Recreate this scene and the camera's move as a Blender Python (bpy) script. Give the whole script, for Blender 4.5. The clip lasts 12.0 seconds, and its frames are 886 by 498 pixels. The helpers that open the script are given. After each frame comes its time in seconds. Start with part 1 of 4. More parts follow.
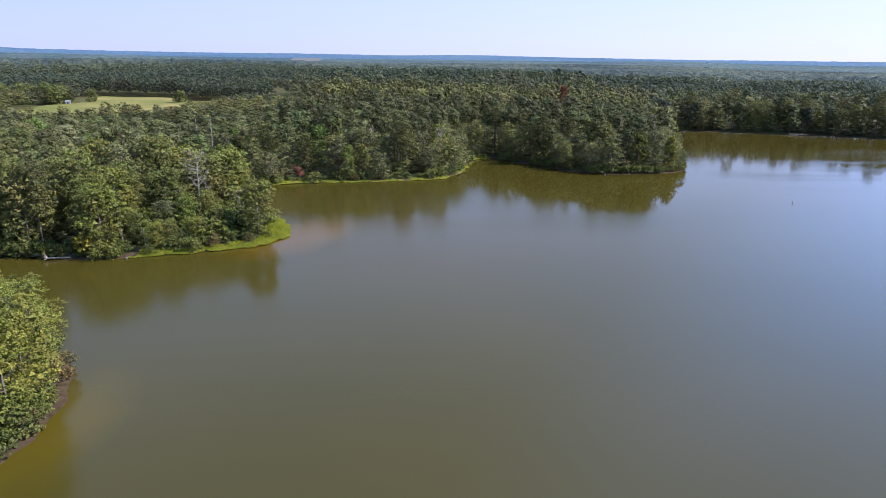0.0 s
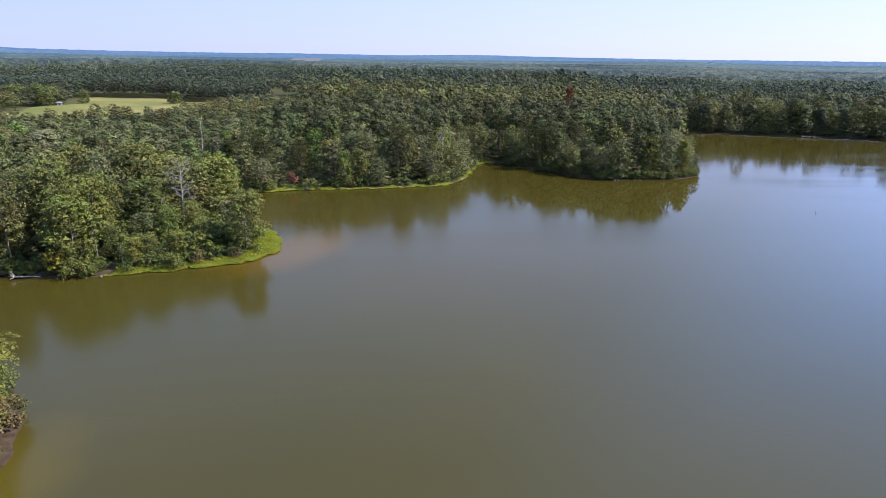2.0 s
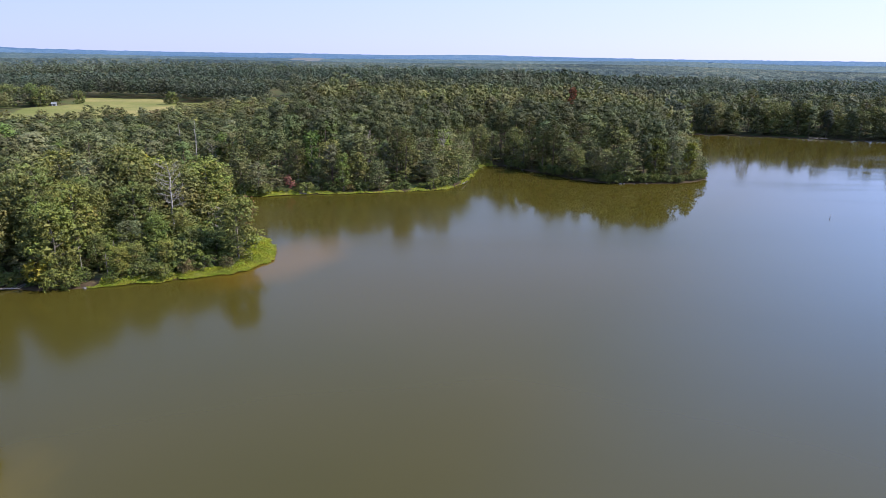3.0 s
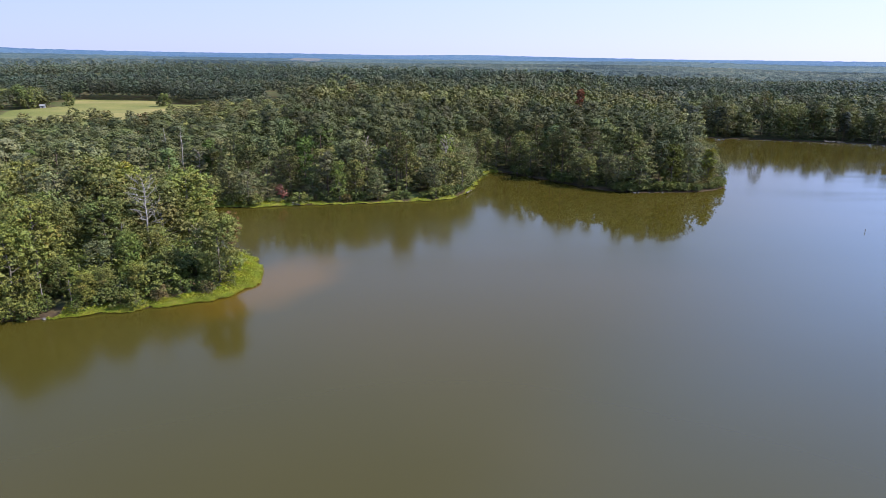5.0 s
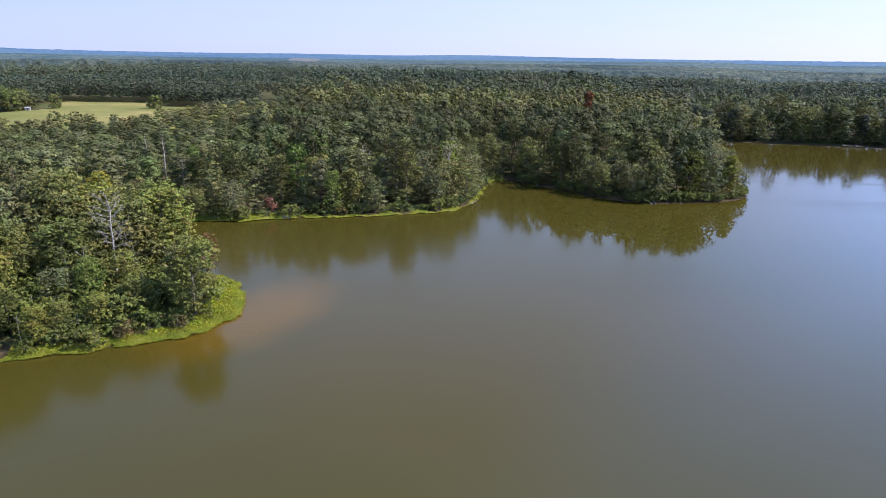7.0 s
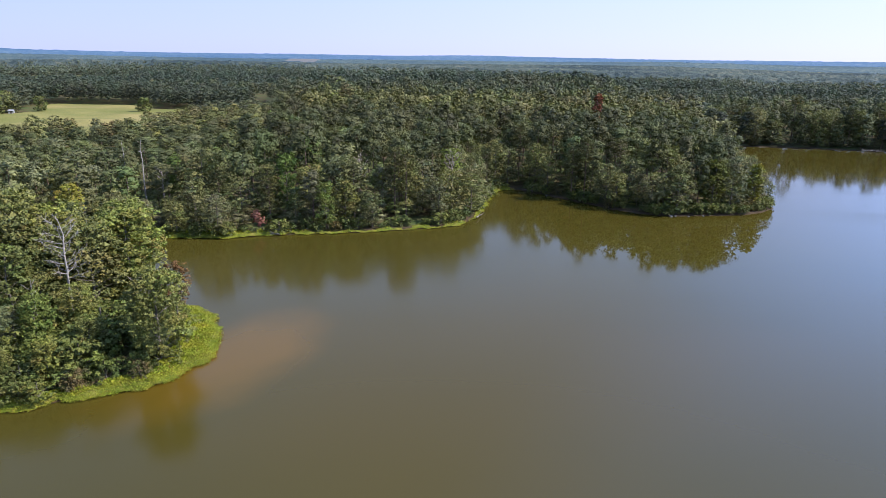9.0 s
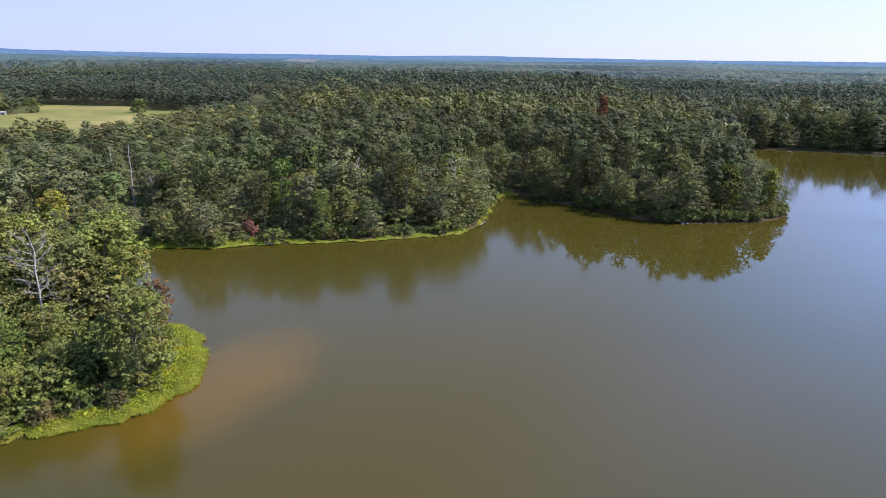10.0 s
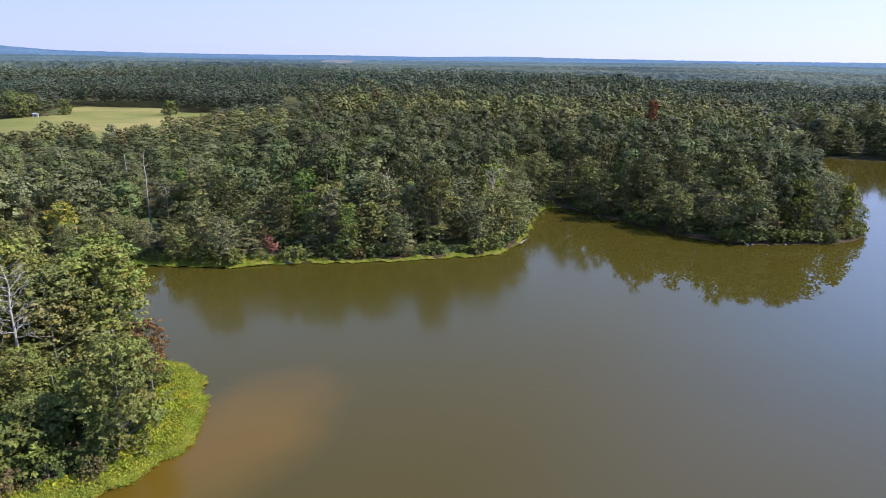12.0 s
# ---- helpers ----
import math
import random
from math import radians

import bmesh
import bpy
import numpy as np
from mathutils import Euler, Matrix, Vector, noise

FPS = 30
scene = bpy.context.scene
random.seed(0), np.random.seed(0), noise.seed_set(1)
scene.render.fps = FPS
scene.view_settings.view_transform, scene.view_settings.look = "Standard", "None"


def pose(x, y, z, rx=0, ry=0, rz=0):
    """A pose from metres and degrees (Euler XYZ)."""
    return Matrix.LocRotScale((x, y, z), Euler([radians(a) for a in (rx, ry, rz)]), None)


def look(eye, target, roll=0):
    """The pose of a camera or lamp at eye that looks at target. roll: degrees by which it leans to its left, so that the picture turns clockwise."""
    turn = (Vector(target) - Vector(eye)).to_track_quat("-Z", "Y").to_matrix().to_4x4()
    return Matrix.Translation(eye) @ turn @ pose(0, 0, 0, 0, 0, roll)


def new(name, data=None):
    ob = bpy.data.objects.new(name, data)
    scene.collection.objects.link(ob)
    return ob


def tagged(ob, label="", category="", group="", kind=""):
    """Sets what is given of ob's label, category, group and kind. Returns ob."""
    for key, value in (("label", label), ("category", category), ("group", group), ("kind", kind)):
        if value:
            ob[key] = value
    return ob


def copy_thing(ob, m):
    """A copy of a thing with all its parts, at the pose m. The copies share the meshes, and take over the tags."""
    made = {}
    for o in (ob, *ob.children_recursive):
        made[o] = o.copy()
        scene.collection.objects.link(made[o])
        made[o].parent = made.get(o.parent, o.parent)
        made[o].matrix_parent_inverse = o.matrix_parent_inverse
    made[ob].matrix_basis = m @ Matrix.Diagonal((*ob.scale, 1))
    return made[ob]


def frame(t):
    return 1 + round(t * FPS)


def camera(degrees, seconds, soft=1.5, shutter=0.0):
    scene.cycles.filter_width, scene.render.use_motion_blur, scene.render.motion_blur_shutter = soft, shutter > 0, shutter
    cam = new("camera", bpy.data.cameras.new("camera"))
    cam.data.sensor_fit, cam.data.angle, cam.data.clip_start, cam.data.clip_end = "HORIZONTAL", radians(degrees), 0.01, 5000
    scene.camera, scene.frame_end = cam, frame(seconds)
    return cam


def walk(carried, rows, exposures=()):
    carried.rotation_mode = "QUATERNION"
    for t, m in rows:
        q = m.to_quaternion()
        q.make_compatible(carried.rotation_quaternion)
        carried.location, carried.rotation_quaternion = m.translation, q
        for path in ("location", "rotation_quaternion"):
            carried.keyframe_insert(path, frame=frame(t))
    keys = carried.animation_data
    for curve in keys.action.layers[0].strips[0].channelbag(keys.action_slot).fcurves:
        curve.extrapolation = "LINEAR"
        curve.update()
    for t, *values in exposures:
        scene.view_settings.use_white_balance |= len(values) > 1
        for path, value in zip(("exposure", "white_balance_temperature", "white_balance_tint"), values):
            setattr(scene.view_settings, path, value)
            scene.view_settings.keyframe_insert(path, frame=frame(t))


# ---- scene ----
# ------------------------------------------------------------------ camera
cam = camera(69.0, 12.0, soft=0.65)
# seconds, x, y, z, yaw (to the left), pitch (up), lean
PATH = [
    (0, 0.00, 0.00, 38.00, -0.91, -16.79, 0.80),
    (0.5, -0.01, 2.45, 38.02, -0.88, -16.79, 0.80),
    (1, -0.05, 5.03, 38.04, -0.86, -16.80, 0.80),
    (1.5, -0.11, 7.73, 38.05, -0.83, -16.80, 0.80),
    (2, -0.20, 10.53, 38.07, -0.83, -16.80, 0.79),
    (2.5, -0.30, 13.44, 38.09, -0.83, -16.80, 0.79),
    (3, -0.42, 16.44, 38.12, -0.83, -16.81, 0.79),
    (5, -1.04, 29.24, 38.21, -0.81, -16.80, 0.78),
    (5.5, -1.23, 32.60, 38.23, -0.83, -16.80, 0.77),
    (6, -1.42, 36.01, 38.26, -0.86, -16.80, 0.77),
    (6.5, -1.61, 39.45, 38.28, -0.88, -16.79, 0.77),
    (7, -1.81, 42.92, 38.31, -0.88, -16.79, 0.77),
    (9, -2.61, 56.98, 38.42, -0.97, -16.77, 0.76),
    (9.5, -2.79, 60.49, 38.45, -0.97, -16.76, 0.75),
    (10, -2.98, 63.98, 38.48, -0.98, -16.75, 0.75),
    (10.5, -3.15, 67.46, 38.52, -0.98, -16.74, 0.75),
    (11, -3.31, 70.90, 38.55, -0.69, -16.73, 0.75),
    (11.5, -3.46, 74.29, 38.58, 0.09, -16.72, 0.74),
    (12, -3.60, 77.65, 38.61, 2.05, -16.71, 0.74),
]


def aim(x, y, z, yaw, pitch, lean):
    a, b = radians(yaw), radians(pitch)
    way = Vector((-math.sin(a) * math.cos(b), math.cos(a) * math.cos(b), math.sin(b)))
    return look((x, y, z), Vector((x, y, z)) + way * 10, lean)


walk(cam, [(t, aim(*p)) for t, *p in PATH], [(0.0, 1.08, 6400, 13), (12.0, 1.08, 6400, 13)])

# ------------------------------------------------------------------ sky and sun
SUN_TURN, SUN_HEIGHT = 91.0, 44.0          # degrees to the right of +y, and above the horizon
world = bpy.data.worlds.new("sky")
scene.world = world
world.use_nodes = True
wn = world.node_tree.nodes
sky = wn.new("ShaderNodeTexSky")
sky.sky_type = "NISHITA"
sky.sun_disc = False
sky.sun_elevation, sky.sun_rotation = radians(SUN_HEIGHT), radians(SUN_TURN)
sky.altitude, sky.air_density, sky.dust_density, sky.ozone_density = 60, 1.0, 0.2, 2.0
haze = wn.new("ShaderNodeMix")             # a humid day: the blue is veiled, most of all low down
haze.data_type = "RGBA"
world.node_tree.links.new(sky.outputs[0], haze.inputs[6])
above = wn.new("ShaderNodeSeparateXYZ")
world.node_tree.links.new(wn.new("ShaderNodeTexCoord").outputs["Generated"], above.inputs[0])
thick = wn.new("ShaderNodeMapRange")
for k, v in zip((1, 2, 3, 4), (0.05, 0.65, 0.80, 0.50)):
    thick.inputs[k].default_value = v
world.node_tree.links.new(above.outputs[2], thick.inputs[0])
world.node_tree.links.new(thick.outputs[0], haze.inputs[0])
tone = wn.new("ShaderNodeMix")              # whitish at the horizon, azure higher up
tone.data_type = "RGBA"
tone.inputs[6].default_value, tone.inputs[7].default_value = (4.05, 5.08, 9.6, 1), (3.35, 5.25, 9.6, 1)
climb = wn.new("ShaderNodeMapRange")
climb.inputs[1].default_value, climb.inputs[2].default_value = 0.06, 0.26
world.node_tree.links.new(above.outputs[2], climb.inputs[0])
world.node_tree.links.new(climb.outputs[0], tone.inputs[0])
world.node_tree.links.new(tone.outputs[2], haze.inputs[7])
toward = wn.new("ShaderNodeVectorMath")     # the veil is brighter on the sun's side
toward.operation = "DOT_PRODUCT"
world.node_tree.links.new(wn.new("ShaderNodeTexCoord").outputs["Generated"], toward.inputs[0])
toward.inputs[1].default_value = (math.sin(radians(SUN_TURN)) * 0.707, math.cos(radians(SUN_TURN)) * 0.707, 0.707)
glow = wn.new("ShaderNodeValToRGB")
for k, (at, c) in enumerate(((0.30, (0.88, 0.87, 0.84)), (0.71, (1.29, 1.19, 1.14)), (0.80, (1.66, 1.80, 2.0)))):
    e = glow.color_ramp.elements[k] if k < 2 else glow.color_ramp.elements.new(at)
    e.position, e.color = at, (*c, 1)
half = wn.new("ShaderNodeMath")
half.operation = "MULTIPLY_ADD"
half.inputs[1].default_value = half.inputs[2].default_value = 0.5
world.node_tree.links.new(toward.outputs["Value"], half.inputs[0])
world.node_tree.links.new(half.outputs[0], glow.inputs[0])
veil = wn.new("ShaderNodeVectorMath")
veil.operation = "MULTIPLY"
world.node_tree.links.new(haze.outputs[2], veil.inputs[0])
world.node_tree.links.new(glow.outputs[0], veil.inputs[1])
world.node_tree.links.new(veil.outputs[0], wn["Background"].inputs[0])
wn["Background"].inputs[1].default_value = 0.071
sun = new("sun", bpy.data.lights.new("sun", "SUN"))
sun.data.energy, sun.data.angle, sun.data.color = 5.0, radians(0.53), (1.0, 0.95, 0.87)
a, b = radians(SUN_TURN), radians(SUN_HEIGHT)
sun.matrix_world = look((0, 0, 0), (-math.sin(a) * math.cos(b), -math.cos(a) * math.cos(b), -math.sin(b)))


# ------------------------------------------------------------------ materials
class Mat:
    """A small wrapper round a node tree."""

    def __init__(self, name):
        self.m = bpy.data.materials.new(name)
        self.m.use_nodes = True
        self.n, self.l = self.m.node_tree.nodes, self.m.node_tree.links
        self.bsdf = self.n["Principled BSDF"]
        self.out = self.n["Material Output"]

    def node(self, kind, **values):
        nd = self.n.new(kind)
        for key, value in values.items():
            nd.inputs[key.replace("_", " ")].default_value = value
        return nd

    def link(self, a, b):
        self.l.new(a, b)

    def where(self, scale=(1, 1, 1)):
        geo, mp = self.n.new("ShaderNodeNewGeometry"), self.n.new("ShaderNodeMapping")
        mp.inputs["Scale"].default_value = scale
        self.link(geo.outputs["Position"], mp.inputs["Vector"])
        return mp.outputs[0]

    def noise(self, size, detail=3.0, rough=0.55, vec=None, stretch=(1, 1, 1)):
        nd = self.node("ShaderNodeTexNoise", Scale=1.0 / size, Detail=detail, Roughness=rough)
        self.link(vec or self.where(stretch), nd.inputs["Vector"])
        return nd.outputs["Fac"]

    def ramp(self, fac, stops):
        nd = self.n.new("ShaderNodeValToRGB")
        el = nd.color_ramp.elements
        while len(el) < len(stops):
            el.new(0.5)
        for e, (p, c) in zip(el, stops):
            e.position, e.color = p, (*c, 1) if len(c) == 3 else c
        self.link(fac, nd.inputs[0])
        return nd.outputs[0]

    def mix(self, fac, a, b, blend="MIX"):
        nd = self.n.new("ShaderNodeMix")
        nd.data_type, nd.blend_type = "RGBA", blend
        for v, k in ((fac, 0), (a, 6), (b, 7)):
            if isinstance(v, (int, float)):
                nd.inputs[k].default_value = v
            elif isinstance(v, tuple):
                nd.inputs[k].default_value = (*v, 1)
            else:
                self.link(v, nd.inputs[k])
        return nd.outputs[2]

    def mathn(self, op, a, b=0.0):
        nd = self.n.new("ShaderNodeMath")
        nd.operation = op
        for v, k in ((a, 0), (b, 1)):
            if isinstance(v, (int, float)):
                nd.inputs[k].default_value = v
            else:
                self.link(v, nd.inputs[k])
        return nd.outputs[0]

    def bump(self, height, distance, strength=1.0):
        nd = self.node("ShaderNodeBump", Strength=strength, Distance=distance)
        self.link(height, nd.inputs["Height"])
        self.link(nd.outputs[0], self.bsdf.inputs["Normal"])

    def colour(self, c):
        if isinstance(c, tuple):
            self.bsdf.inputs["Base Color"].default_value = (*c, 1)
        else:
            self.link(c, self.bsdf.inputs["Base Color"])

    def set(self, **v):
        for k, x in v.items():
            self.bsdf.inputs[k.replace("_", " ")].default_value = x
        return self


def leaf_material(name, through_light=0.36, rough=0.55, vary=1.0, gloss=0.12, grain=0.0):
    """Leaves: the colour of the plant from its 'tint', varied from leaf to leaf and from plant to plant."""
    m = Mat(name)
    at = m.n.new("ShaderNodeAttribute")
    at.attribute_name = "tint"
    geo, obj = m.n.new("ShaderNodeNewGeometry"), m.n.new("ShaderNodeObjectInfo")
    leaf = m.ramp(geo.outputs["Random Per Island"], [(0.0, (1 - 0.34 * vary, 1 - 0.30 * vary, 1 - 0.4 * vary)), (0.6, (1.0, 1.0, 1.0)), (1.0, (1 + 0.38 * vary, 1 + 0.28 * vary, 1 + 0.2 * vary))])
    plant = m.ramp(obj.outputs["Random"], [(0.0, (0.72, 0.80, 0.84)), (0.5, (1.0, 1.0, 1.0)), (1.0, (1.22, 1.18, 0.95))])
    c = m.mix(1.0, m.mix(1.0, at.outputs["Color"], leaf, "MULTIPLY"), plant, "MULTIPLY")
    patch = m.ramp(m.noise(2.2, 2), [(0.3, (0.82, 0.85, 0.85)), (0.7, (1.18, 1.14, 1.0))])
    c = m.mix(1.0, c, patch, "MULTIPLY")
    if grain:          # single leaves too small to be shapes, with the shadow between them painted dark
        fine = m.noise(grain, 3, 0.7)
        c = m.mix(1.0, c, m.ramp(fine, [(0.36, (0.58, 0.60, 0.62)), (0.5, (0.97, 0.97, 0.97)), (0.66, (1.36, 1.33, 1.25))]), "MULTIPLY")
        m.bump(fine, grain * 0.55)
    m.colour(c)
    m.set(Roughness=rough, Specular_IOR_Level=gloss)
    tr = m.node("ShaderNodeBsdfTranslucent")
    m.link(m.mix(1.0, c, (1.1, 1.25, 0.55), "MULTIPLY"), tr.inputs["Color"])
    mx = m.node("ShaderNodeMixShader", Fac=through_light)
    m.link(m.bsdf.outputs[0], mx.inputs[1])
    m.link(tr.outputs[0], mx.inputs[2])
    m.link(mx.outputs[0], m.out.inputs["Surface"])
    return m.m


def bark_material(name, dark, light):
    m = Mat(name)
    f = m.noise(0.25, 4, 0.6, stretch=(1, 1, 0.25))
    m.colour(m.ramp(f, [(0.3, dark), (0.7, light)]))
    m.set(Roughness=0.9)
    m.bump(f, 0.03)
    return m.m


def ground_material():
    m = Mat("forest_floor")
    f, g = m.noise(1.2, 5), m.noise(9.0, 3)
    litter = m.ramp(f, [(0.25, (0.035, 0.026, 0.014)), (0.55, (0.075, 0.055, 0.028)), (0.8, (0.07, 0.085, 0.025))])
    c = m.mix(m.ramp(g, [(0.4, (0, 0, 0)), (0.65, (1, 1, 1))]), litter, (0.05, 0.07, 0.02))
    sep = m.n.new("ShaderNodeSeparateXYZ")
    m.link(m.where(), sep.inputs[0])
    low = m.node("ShaderNodeMapRange", From_Min=0.55, From_Max=0.2)
    m.link(sep.outputs[2], low.inputs[0])
    m.colour(m.mix(low.outputs[0], c, m.ramp(f, [(0.3, (0.026, 0.018, 0.011)), (0.7, (0.062, 0.042, 0.025))])))
    m.set(Roughness=0.95, Specular_IOR_Level=0.1)
    m.bump(f, 0.12)
    return m.m


def meadow_material():
    m = Mat("meadow_grass")
    f, g, h = m.noise(14, 4, 0.6), m.noise(45, 2, vec=m.where((0.5, 1.6, 1))), m.noise(0.8, 3)
    c = m.ramp(g, [(0.35, (0.112, 0.116, 0.034)), (0.55, (0.155, 0.140, 0.050)), (0.72, (0.22, 0.175, 0.075))])
    c = m.mix(1.0, c, m.ramp(f, [(0.3, (0.8, 0.85, 0.8)), (0.7, (1.15, 1.1, 1.05))]), "MULTIPLY")
    m.colour(m.mix(1.0, c, m.ramp(h, [(0.3, (0.85, 0.85, 0.85)), (0.7, (1.1, 1.1, 1.1))]), "MULTIPLY"))
    m.set(Roughness=0.9, Specular_IOR_Level=0.08)
    m.bump(h, 0.15)
    return m.m


def fringe_material():
    m = Mat("shore_mat")
    f, g = m.noise(0.5, 4), m.noise(3.0, 3)
    c = m.ramp(f, [(0.25, (0.045, 0.06, 0.009)), (0.55, (0.085, 0.105, 0.014)), (0.8, (0.13, 0.125, 0.022))])
    m.colour(m.mix(m.ramp(g, [(0.5, (0, 0, 0)), (0.75, (0.7, 0.7, 0.7))]), c, (0.22, 0.17, 0.05)))
    m.set(Roughness=0.9, Specular_IOR_Level=0.08)
    m.bump(f, 0.15)
    return m.m


def water_material():
    """Muddy lake water: opaque silt colour under a smooth surface, with wind-roughened reaches and silt clouds off the point."""
    m = Mat("lake_water")
    pos = m.n.new("ShaderNodeNewGeometry").outputs["Position"]

    def blob(x, y, sx, sy, turn=0.0):
        mp = m.n.new("ShaderNodeMapping")
        mp.vector_type = "TEXTURE"
        mp.inputs["Location"].default_value = (x, y, 0)
        mp.inputs["Rotation"].default_value = (0, 0, radians(turn))
        mp.inputs["Scale"].default_value = (sx, sy, 1)
        m.link(pos, mp.inputs["Vector"])
        wob = m.node("ShaderNodeTexNoise", Scale=1.4, Detail=3)
        m.link(mp.outputs[0], wob.inputs["Vector"])
        add = m.n.new("ShaderNodeVectorMath")
        add.operation = "MULTIPLY_ADD"
        m.link(wob.outputs["Color"], add.inputs[0])
        add.inputs[1].default_value = (0.7, 0.7, 0)
        m.link(mp.outputs[0], add.inputs[2])
        ln = m.n.new("ShaderNodeVectorMath")
        ln.operation = "DISTANCE"
        m.link(add.outputs[0], ln.inputs[0])
        ln.inputs[1].default_value = (0.35, 0.35, 0)
        mr = m.node("ShaderNodeMapRange", From_Min=1.0, From_Max=0.25)
        mr.interpolation_type = "SMOOTHSTEP"
        m.link(ln.outputs["Value"], mr.inputs[0])
        return mr.outputs[0]

    big = m.noise(60, 3, 0.5)
    base = m.ramp(big, [(0.3, (0.0330, 0.0278, 0.0046)), (0.7, (0.0415, 0.0328, 0.0060))])
    brown = blob(5, 133, 62, 42)
    base = m.mix(m.mathn("MULTIPLY", brown, 0.75), base, (0.0440, 0.0308, 0.0036))
    apron = blob(-33, 124, 13, 8, 25)
    base = m.mix(m.mathn("MULTIPLY", apron, 0.55), base, (0.066, 0.041, 0.004))
    silt = blob(-27, 136, 11, 19, -22)
    base = m.mix(m.mathn("MULTIPLY", silt, 0.8), base, (0.084, 0.047, 0.005))
    silt2 = blob(-40, 60, 9, 16, 0)
    base = m.mix(m.mathn("MULTIPLY", silt2, 0.5), base, (0.07, 0.050, 0.004))
    m.colour(base)
    # wind: calm under the wooded banks, ruffled in the open
    calm = blob(56, 200, 66, 50, -12)
    calm2 = blob(-64, 178, 24, 16, 5)
    wind = m.mathn("SUBTRACT", 1.0, m.mathn("MAXIMUM", calm, m.mathn("MULTIPLY", calm2, 0.8)))
    east = m.n.new("ShaderNodeSeparateXYZ")
    m.link(pos, east.inputs[0])
    lee = m.node("ShaderNodeMapRange", From_Min=30, From_Max=130, To_Min=1.0, To_Max=0.5)
    m.link(east.outputs[0], lee.inputs[0])
    wind = m.mathn("MULTIPLY", wind, lee.outputs[0])
    streak = m.noise(30, 3, 0.5, stretch=(0.35, 1.6, 1))
    wind = m.mathn("MULTIPLY", wind, m.mathn("ADD", streak, 0.35))
    gust = m.mathn("MULTIPLY", blob(190, 235, 150, 110, -12), m.mathn("MULTIPLY", m.ramp(streak, [(0.5, (0, 0, 0)), (0.62, (1, 1, 1))]), 0.10))
    m.link(m.mathn("ADD", m.mathn("ADD", m.mathn("MULTIPLY", wind, 0.19), gust), 0.004), m.bsdf.inputs["Roughness"])
    m.set(IOR=1.35, Specular_IOR_Level=0.5)
    h = m.mathn("ADD", m.noise(0.9, 2, stretch=(0.7, 1.2, 1)), m.mathn("MULTIPLY", m.noise(4.0, 2, stretch=(0.6, 1.3, 1)), 2.0))
    m.bump(h, 0.0035, 0.6)
    m.link(m.mathn("ADD", m.mathn("MULTIPLY", wind, 0.6), 0.05), m.bsdf.inputs["Normal"].links[0].from_node.inputs["Strength"])
    return m.m


def far_wood_material(name, a, b, c, size, veil=None):
    m = Mat(name)
    v = m.node("ShaderNodeTexVoronoi", Scale=1.0 / size)
    m.link(m.where(), v.inputs["Vector"])
    sep = m.n.new("ShaderNodeSeparateColor")
    m.link(v.outputs["Color"], sep.inputs[0])
    tree = m.ramp(sep.outputs[0], [(0.0, a), (0.7, b), (1.0, c)])
    stand = m.ramp(m.noise(size * 28, 3), [(0.38, (0.55, 0.66, 0.76)), (0.62, (1.45, 1.35, 1.15))])
    m.colour(m.mix(1.0, tree, stand, "MULTIPLY"))
    m.set(Roughness=0.9, Specular_IOR_Level=0.1)
    m.bump(m.noise(size * 0.3, 3), size * 0.35)
    # the woods glow faintly in the haze's colour, in place of real haze
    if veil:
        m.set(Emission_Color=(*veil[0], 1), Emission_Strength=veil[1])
    return m.m


def plain_material(name, dark, light, size, rough=0.8):
    m = Mat(name)
    f = m.noise(size, 4, 0.6)
    m.colour(m.ramp(f, [(0.3, dark), (0.7, light)]))
    m.set(Roughness=rough)
    m.bump(f, size * 0.05)
    return m.m


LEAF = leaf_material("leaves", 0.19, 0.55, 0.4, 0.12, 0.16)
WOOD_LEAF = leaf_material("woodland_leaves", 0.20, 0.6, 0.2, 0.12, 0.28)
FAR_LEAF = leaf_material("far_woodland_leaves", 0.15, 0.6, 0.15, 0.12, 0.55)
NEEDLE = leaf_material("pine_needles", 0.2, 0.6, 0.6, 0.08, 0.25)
BLADE = leaf_material("grass_blades", 0.3, 0.6)
BARK = bark_material("grey_bark", (0.05, 0.042, 0.032), (0.17, 0.145, 0.115))
PINE_BARK = bark_material("pine_bark", (0.06, 0.04, 0.028), (0.18, 0.12, 0.085))
PALE_WOOD = bark_material("bleached_wood", (0.13, 0.115, 0.10), (0.30, 0.27, 0.245))
GROUND, MEADOW, FRINGE, WATER = ground_material(), meadow_material(), fringe_material(), water_material()
STONE = plain_material("stone", (0.045, 0.042, 0.036), (0.12, 0.11, 0.097), 0.5)
WHITE_BOARD = plain_material("weathered_white_boards", (0.17, 0.165, 0.155), (0.27, 0.265, 0.25), 0.8)
TIN = plain_material("grey_tin", (0.16, 0.16, 0.16), (0.24, 0.24, 0.235), 1.0, 0.45)
DARK_WOOD = plain_material("dark_wood", (0.03, 0.025, 0.02), (0.08, 0.065, 0.05), 0.4)

